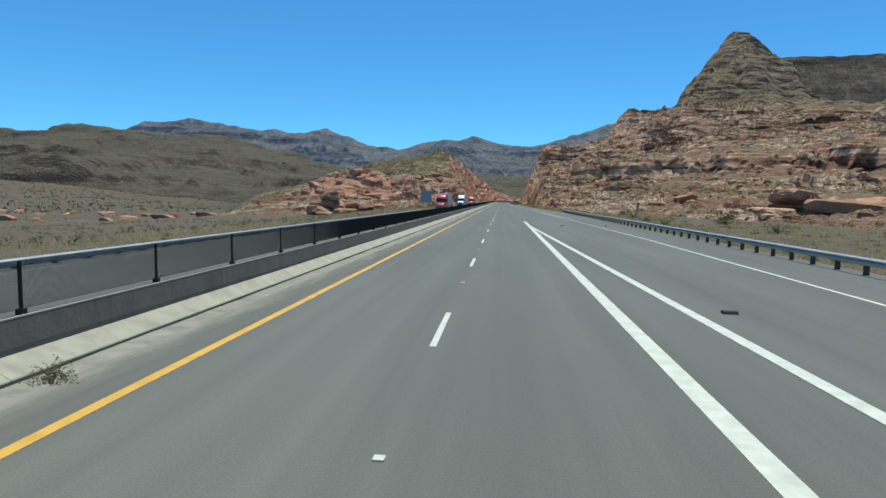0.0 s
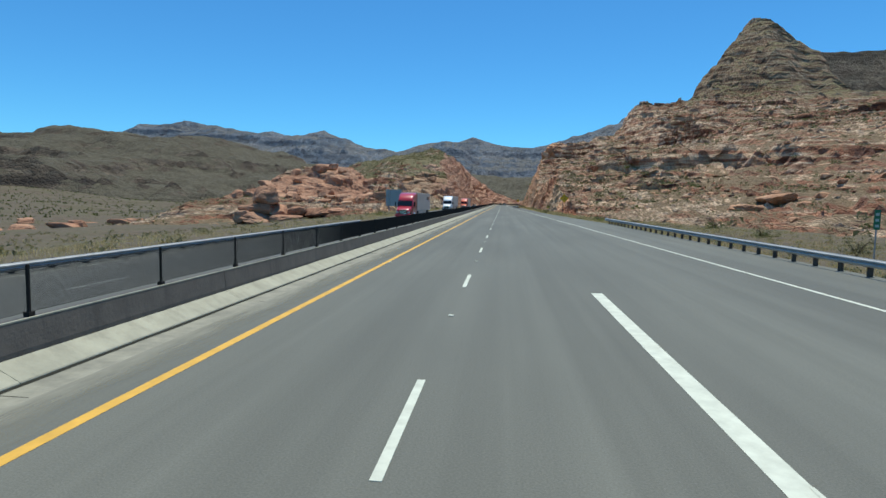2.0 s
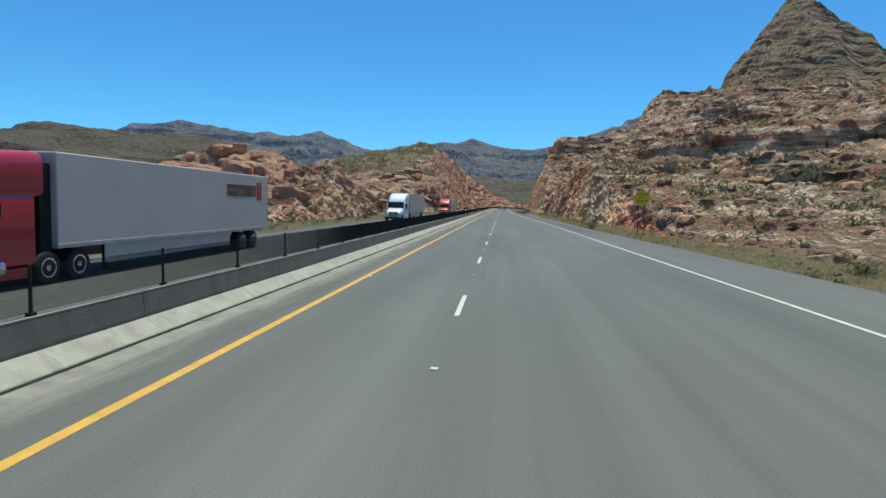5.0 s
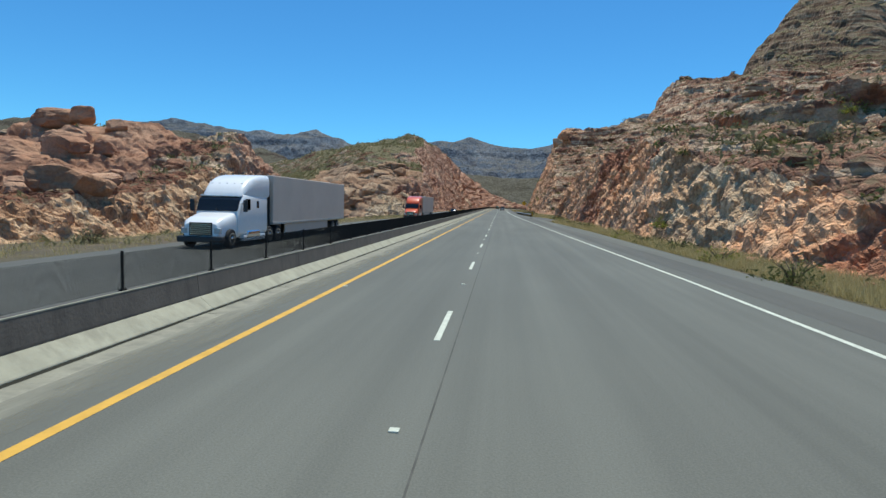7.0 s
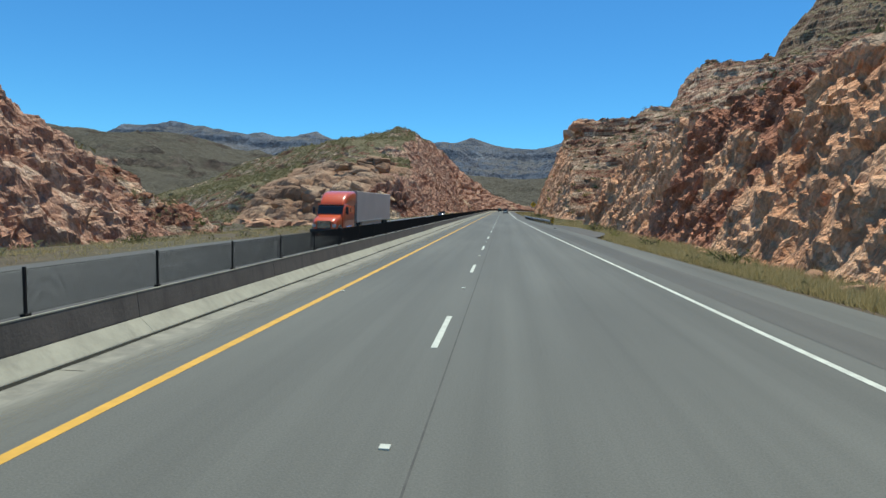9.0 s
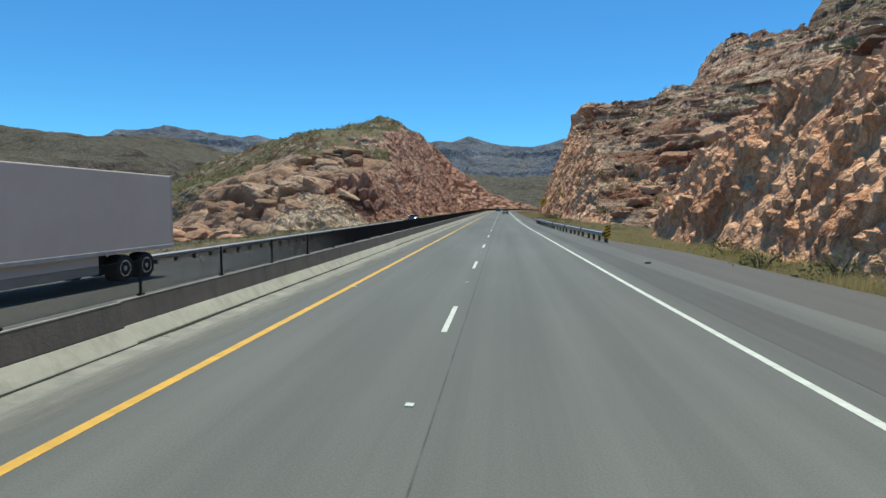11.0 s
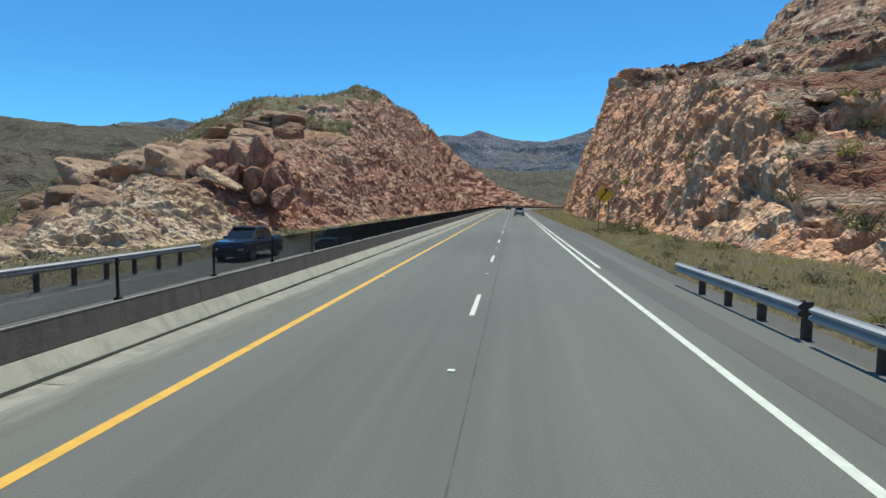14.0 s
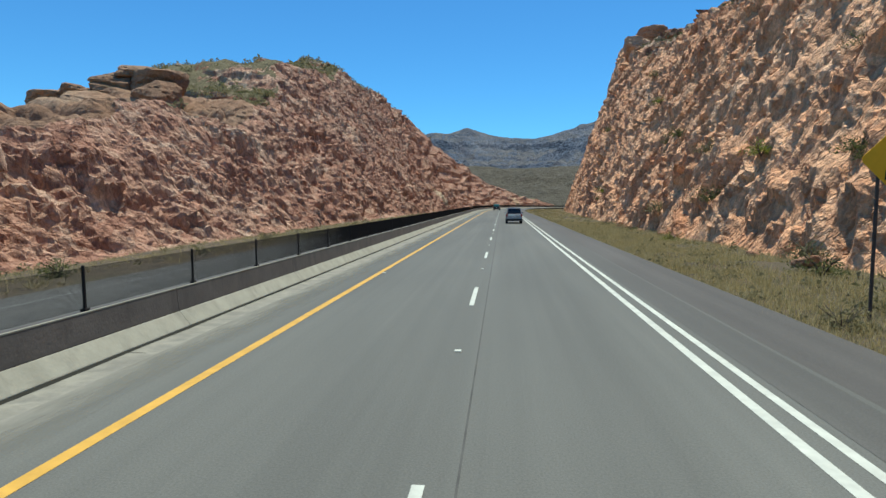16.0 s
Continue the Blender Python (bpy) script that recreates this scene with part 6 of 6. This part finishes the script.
def car(name, label, paint, length, width, stations, cabin, m, back, tyre=0.34):
    """A car facing -y from y = 0. stations: y, low, high of the body; cabin: y, low, top, inset of the upper part."""
    g = thing(name, label, "car")
    half = width / 2
    g.matrix_world = m
    loft([(y, half * w, lo, hi) for y, w, lo, hi in stations], hull).done("body", paint, g, "", True)

    def glass_ring(st):
        y, lo, hi, inset = st
        a = [(half - 0.10, lo), (half - 0.12 - inset * 0.3, lo + (hi - lo) * 0.3), (half - 0.10 - inset, hi - 0.06), (half - 0.20 - inset, hi)]
        return a + [(-x, z) for x, z in a[::-1]]
    loft(cabin, glass_ring).done("cabin_glass", m_glass, g, "dark tinted glass", True)
    top = [c for c in cabin if c[2] > max(k[2] for k in cabin) - 0.09]
    roof = Form()
    ya, yb, zt, ins = top[0][0], top[-1][0], max(k[2] for k in cabin), top[0][3]
    roof.box(-half + 0.14 + ins, ya - 0.05, zt - 0.05, half - 0.14 - ins, yb + 0.05, zt + 0.035, 0.03)
    roof.done("roof", paint, g)
    for s in (-1, 1):
        for (y0, l0, h0, i0), (y1, l1, h1, i1) in ((cabin[0], cabin[1]), (cabin[-1], cabin[-2])):
            Form().tube((s * (half - 0.115 - i0 * 0.3), y0, l0), (s * (half - 0.13 - i1), y1, h1), 0.04, 6).done("pillar", paint, g)
        mid = (ya + yb) / 2
        Form().tube((s * (half - 0.09), mid, cabin[1][1]), (s * (half - 0.125 - ins), mid, zt - 0.02), 0.045, 6).done("pillar", paint, g)
        Form().box(s * (half + 0.02), cabin[0][0] + 0.35, stations[2][3] + 0.02, s * (half + 0.2), cabin[0][0] + 0.45, stations[2][3] + 0.18, 0.02).done("mirror", paint, g)
    for y in (length * 0.185, length * 0.80):
        for s in (-1, 1):
            arch = Form().lathe([(-0.16, tyre * 1.22), (0.012, tyre * 1.22), (0.012, tyre * 0.9), (-0.16, tyre * 0.9)] if s > 0 else [(0.16, tyre * 1.22), (-0.012, tyre * 1.22), (-0.012, tyre * 0.9), (0.16, tyre * 0.9)], s * half, 20)
            arch.done("wheel_arch", m_plastic, g).location = (0, y, tyre * 1.08)
            wheel(g, s * (half - 0.10), y, tyre, 0.24)
    top_of_side = stations[3][3] - 0.20
    for y in (length * 0.36, length * 0.56):  # door gaps and handles
        for s in (-1, 1):
            Form().box(s * (half - 0.012), y, stations[3][2] + 0.12, s * (half + 0.003), y + 0.012, top_of_side).done("door_gap", m_plastic, g)
            Form().box(s * (half - 0.01), y + 0.10, top_of_side - 0.06, s * (half + 0.03), y + 0.28, top_of_side - 0.02, 0.01).done("door_handle", paint, g)
    for s in (-1, 1):
        Form().box(s * half * 0.58, -0.015, 0.66, s * half * 0.93, 0.05, 0.82, 0.02).done("headlight", m_lamp_clear, g, "clear headlight")
        Form().box(s * half * 0.80, length - 0.05, 0.80, s * half * 0.97, length + 0.015, 1.15 if back != "sedan" else 0.95, 0.02).done("tail_light", m_lamp_red, g, "red tail light")
    Form().box(-half * 0.96, -0.06, 0.30, half * 0.96, 0.12, 0.56, 0.05).done("front_bumper", paint if back == "sedan" else m_plastic, g)
    Form().box(-half * 0.96, length - 0.12, 0.30, half * 0.96, length + 0.07, 0.58, 0.05).done("rear_bumper", paint if back == "sedan" else m_plastic, g)
    Form().box(-half * 0.45, -0.02, 0.62, half * 0.45, 0.04, 0.80, 0.01).done("grille", m_plastic, g)
    plate = Form().box(-0.16, length + 0.02, 0.74, 0.16, length + 0.035, 0.90).done("plate", m_white_paint, g)
    Form().box(-0.11, length + 0.036, 0.79, 0.11, length + 0.042, 0.85).done("print_bar", m_sign_black, plate)
    return g


def turned(x, y, z, away):
    sx, sz = bend(y)
    head = -math.degrees(math.atan(max(0.0, y - 540) / 900.0))
    return pose(x + float(sx), y, z + float(sz), 0, 0, head + (180 if away else 0))


suv = car("suv", "silver sport utility vehicle with a dark rear window", m_silver, 4.75, 1.9,
          [(0.0, 0.86, 0.45, 0.82), (0.12, 0.95, 0.36, 0.98), (1.15, 1.0, 0.32, 1.10), (1.9, 1.0, 0.32, 1.14), (4.2, 1.0, 0.34, 1.16), (4.62, 0.97, 0.38, 1.14), (4.75, 0.90, 0.46, 1.08)],
          [(1.15, 1.08, 1.12, 0.0), (1.85, 1.10, 1.74, 0.10), (3.9, 1.12, 1.78, 0.11), (4.35, 1.12, 1.70, 0.11), (4.66, 1.10, 1.14, 0.02)], turned(1.0, 470.0, 0, True), "suv")
Form().box(-0.55, 4.74, 0.92, 0.55, 4.77, 1.0, 0.01).done("tailgate_trim", m_chrome, suv)
pick = car("pickup_truck", "black pickup truck carrying a teal covered load", m_black_paint, 5.6, 2.0,
           [(0.0, 0.90, 0.62, 1.02), (0.10, 0.97, 0.52, 1.16), (0.5, 1.0, 0.50, 1.22), (1.45, 1.0, 0.50, 1.28), (3.6, 1.0, 0.50, 1.30), (5.5, 1.0, 0.52, 1.30), (5.6, 0.98, 0.56, 1.26)],
           [(1.40, 1.22, 1.26, 0.0), (2.05, 1.24, 1.84, 0.13), (2.3, 1.24, 1.88, 0.14), (3.2, 1.24, 1.88, 0.14), (3.5, 1.24, 1.30, 0.03)], turned(-3.0, 585.0, 0, True), "pickup", 0.40)
Form().box(-0.85, 3.75, 1.15, 0.85, 5.6, 1.95, 0.12).done("load", m_teal, pick, "teal covered load")
pick2 = car("pickup_truck", "dark blue crew-cab pickup truck on the opposite carriageway", m_dark_paint, 5.5, 2.0,
            [(0.0, 0.90, 0.62, 1.02), (0.10, 0.97, 0.52, 1.16), (0.5, 1.0, 0.50, 1.22), (1.45, 1.0, 0.50, 1.28), (3.9, 1.0, 0.50, 1.30), (5.4, 1.0, 0.52, 1.30), (5.5, 0.98, 0.56, 1.26)],
            [(1.40, 1.22, 1.26, 0.0), (2.05, 1.24, 1.84, 0.13), (2.3, 1.24, 1.90, 0.14), (3.5, 1.24, 1.90, 0.14), (3.75, 1.24, 1.80, 0.12), (3.92, 1.24, 1.30, 0.03)], turned(-16.2, 381.3, -0.95, False), "pickup", 0.40)
Form().box(-0.86, 4.02, 1.05, 0.86, 5.40, 1.316).done("bed_cover", m_plastic, pick2, "black soft bed cover")
sedan = car("sedan", "slate blue sedan on the opposite carriageway", m_slate, 4.8, 1.84,
            [(0.0, 0.80, 0.38, 0.64), (0.10, 0.90, 0.26, 0.72), (0.5, 0.97, 0.22, 0.80), (1.25, 1.0, 0.22, 0.93), (3.6, 1.0, 0.22, 1.0), (4.55, 0.97, 0.28, 1.02), (4.8, 0.88, 0.40, 0.94)],
            [(1.15, 0.92, 0.95, 0.0), (1.7, 0.93, 1.24, 0.09), (2.15, 0.94, 1.41, 0.15), (2.9, 0.95, 1.45, 0.16), (3.5, 0.97, 1.38, 0.14), (4.4, 0.99, 1.04, 0.04)], turned(-13.6, 390.7, -0.95, False), "sedan")


def semi(label, paint, y, dark_band):
    g = thing("semi_truck", label, "truck")
    g.matrix_world = turned(-15.2, y, float(table(OTHER, y + 8)), False)
    loft([(0.0, 0.92, 0.62, 1.30), (0.25, 1.04, 0.50, 1.52), (0.8, 1.09, 0.50, 1.66), (1.5, 1.12, 0.50, 1.82), (2.0, 1.16, 0.50, 1.92)], hull).done("hood", paint, g, "", True)
    loft([(1.7, 1.20, 0.62, 1.92), (2.05, 1.24, 0.62, 2.55), (2.5, 1.24, 0.62, 2.9), (5.4, 1.26, 0.62, 2.95)], hull).done("cab", paint, g, "", True)
    loft([(2.28, 1.06, 2.6, 2.76), (2.42, 1.12, 2.6, 3.0), (2.7, 1.16, 2.6, 3.3), (3.1, 1.20, 2.6, 3.58), (3.7, 1.23, 2.6, 3.82), (4.5, 1.26, 2.6, 3.97), (5.3, 1.27, 2.6, 4.02), (5.75, 1.27, 2.7, 4.02)], hull).done("roof_fairing", paint, g, "", True)
    rows = [(1.10, 1.665, 1.93), (1.14, 1.80, 2.16), (1.14, 2.005, 2.56), (1.08, 2.24, 2.76)]
    pts = [(s * w, y0 + b, z0) for b in (0.0, 0.25) for w, y0, z0 in rows for s in (-1, 1)]
    fc = [(2 * k + o, 2 * k + 1 + o, 2 * k + 3 + o, 2 * k + 2 + o) for o in (0, 8) for k in range(3)]
    fc += [(2 * k + s, 2 * k + 2 + s, 2 * k + 10 + s, 2 * k + 8 + s) for s in (0, 1) for k in range(3)] + [(0, 1, 9, 8), (6, 7, 15, 14)]
    Form().add(pts, fc).done("windscreen", m_glass, g, "dark windscreen")
    Form().box(-1.16, 2.12, 2.72, 1.16, 2.40, 2.80, 0.02).done("sun_visor", paint, g)
    Form().box(-0.012, 1.62, 1.95, 0.012, 1.70, 2.1).done("screen_divider", m_plastic, g)
    Form().box(-0.62, -0.03, 0.68, 0.62, 0.04, 1.36, 0.03).done("grille", m_plastic, g)
    for k in range(6):
        Form().box(-0.56, -0.045, 0.76 + 0.10 * k, 0.56, -0.028, 0.785 + 0.10 * k).done("grille_bar", m_chrome, g, "bright grille bar")
    # Black box added in the open gap to give its shade; no real part.
    Form().box(-1.10, 5.78, 1.0, 1.10, 6.22, 3.7).done("gap_shade_box", m_black_steel, g, "black box standing in for the shade between cab and trailer")
    Form().box(-1.22, -0.18, 0.34, 1.22, 0.16, 0.66, 0.06).done("bumper", paint if not dark_band else m_plastic, g)
    for s in (-1, 1):
        Form().box(s * 0.70, -0.02, 0.80, s * 1.04, 0.2, 1.08, 0.04).done("headlight", m_lamp_clear, g, "clear headlight")
        Form().add([(s * 1.262, 2.25, 2.0), (s * 1.262, 3.1, 2.0), (s * 1.262, 3.1, 2.6), (s * 1.262, 2.5, 2.6)], [(0, 1, 2, 3), (3, 2, 1, 0)]).done("side_window", m_glass, g)
        Form().box(s * 1.24, 3.95, 2.1, s * 1.27, 4.25, 2.5, 0.01).done("sleeper_window", m_glass, g)
        Form().box(s * 1.40, 1.85, 1.9, s * 1.62, 2.0, 2.55, 0.04).done("mirror", m_plastic, g)
        Form().tube((s * 1.22, 2.1, 2.35), (s * 1.5, 1.95, 2.4), 0.025, 6).done("mirror_arm", m_plastic, g)
        Form().lathe([(0, 0.30), (0.02, 0.33), (1.6, 0.33), (1.62, 0.30)], 0, 16, Matrix.Translation((s * 0.98, 2.7, 0.66)) @ Euler((0, 0, math.pi / 2)).to_matrix().to_4x4()).done("fuel_tank", m_chrome, g)
        Form().box(s * 1.02, 2.3, 0.3, s * 1.25, 5.2, 0.62, 0.03).done("side_skirt", paint, g)
        wheel(g, s * 1.08, 0.95, 0.51, 0.30)
        for wy in (5.9, 7.2):
            wheel(g, s * 0.98, wy, 0.51, 0.56)
        for wy in (19.3, 20.6):
            wheel(g, s * 0.98, wy, 0.51, 0.56)
        Form().box(s * 1.10, 8.6, 0.42, s * 1.16, 18.0, 1.1, 0.01).done("trailer_skirt", m_trailer, g)
        Form().box(s * 0.72, 9.0, 0.1, s * 0.88, 9.16, 1.15).done("landing_leg", m_black_steel, g)
    Form().box(-0.45, 1.0, 0.55, 0.45, 8.4, 0.85, 0.02).done("chassis", m_black_steel, g)
    Form().box(-1.30, 6.25, 1.12, 1.30, 22.4, 4.08, 0.04).done("trailer_box", m_trailer, g, "pale grey box trailer")
    Form().box(-1.32, 6.24, 1.08, 1.32, 22.42, 1.22, 0.01).done("trailer_rail", m_steel, g)
    Form().box(-1.31, 22.38, 1.1, 1.31, 22.44, 4.1, 0.01).done("trailer_doors", m_trailer, g)
    for k in range(5):
        Form().box(-0.9 + k * 0.43, 2.9, 3.36, -0.82 + k * 0.43, 3.02, 3.47, 0.01).done("roof_marker", m_lamp_clear, g)
    return g


red = semi("red semi truck with a pale box trailer on the opposite carriageway", m_red_paint, 141.2, False)
Form().box(1.303, 17.4, 2.9, 1.308, 20.8, 3.5).done("print_bar", m_charcoal, red, "dark lettering bar on the trailer")
Form().box(1.303, 20.9, 2.7, 1.308, 21.6, 3.7).done("print_mark", m_red_paint, red, "dark red mark on the trailer")
Form().box(-0.75, 2.70, 3.12, 0.45, 2.76, 3.26, 0.01).done("print_bar", m_white_paint, red, "white lettering bar on the fairing")
semi("white semi truck with a white box trailer on the opposite carriageway", m_white_paint, 210.2, True)
semi("orange semi truck with a pale box trailer on the opposite carriageway", m_orange_paint, 279.5, True)
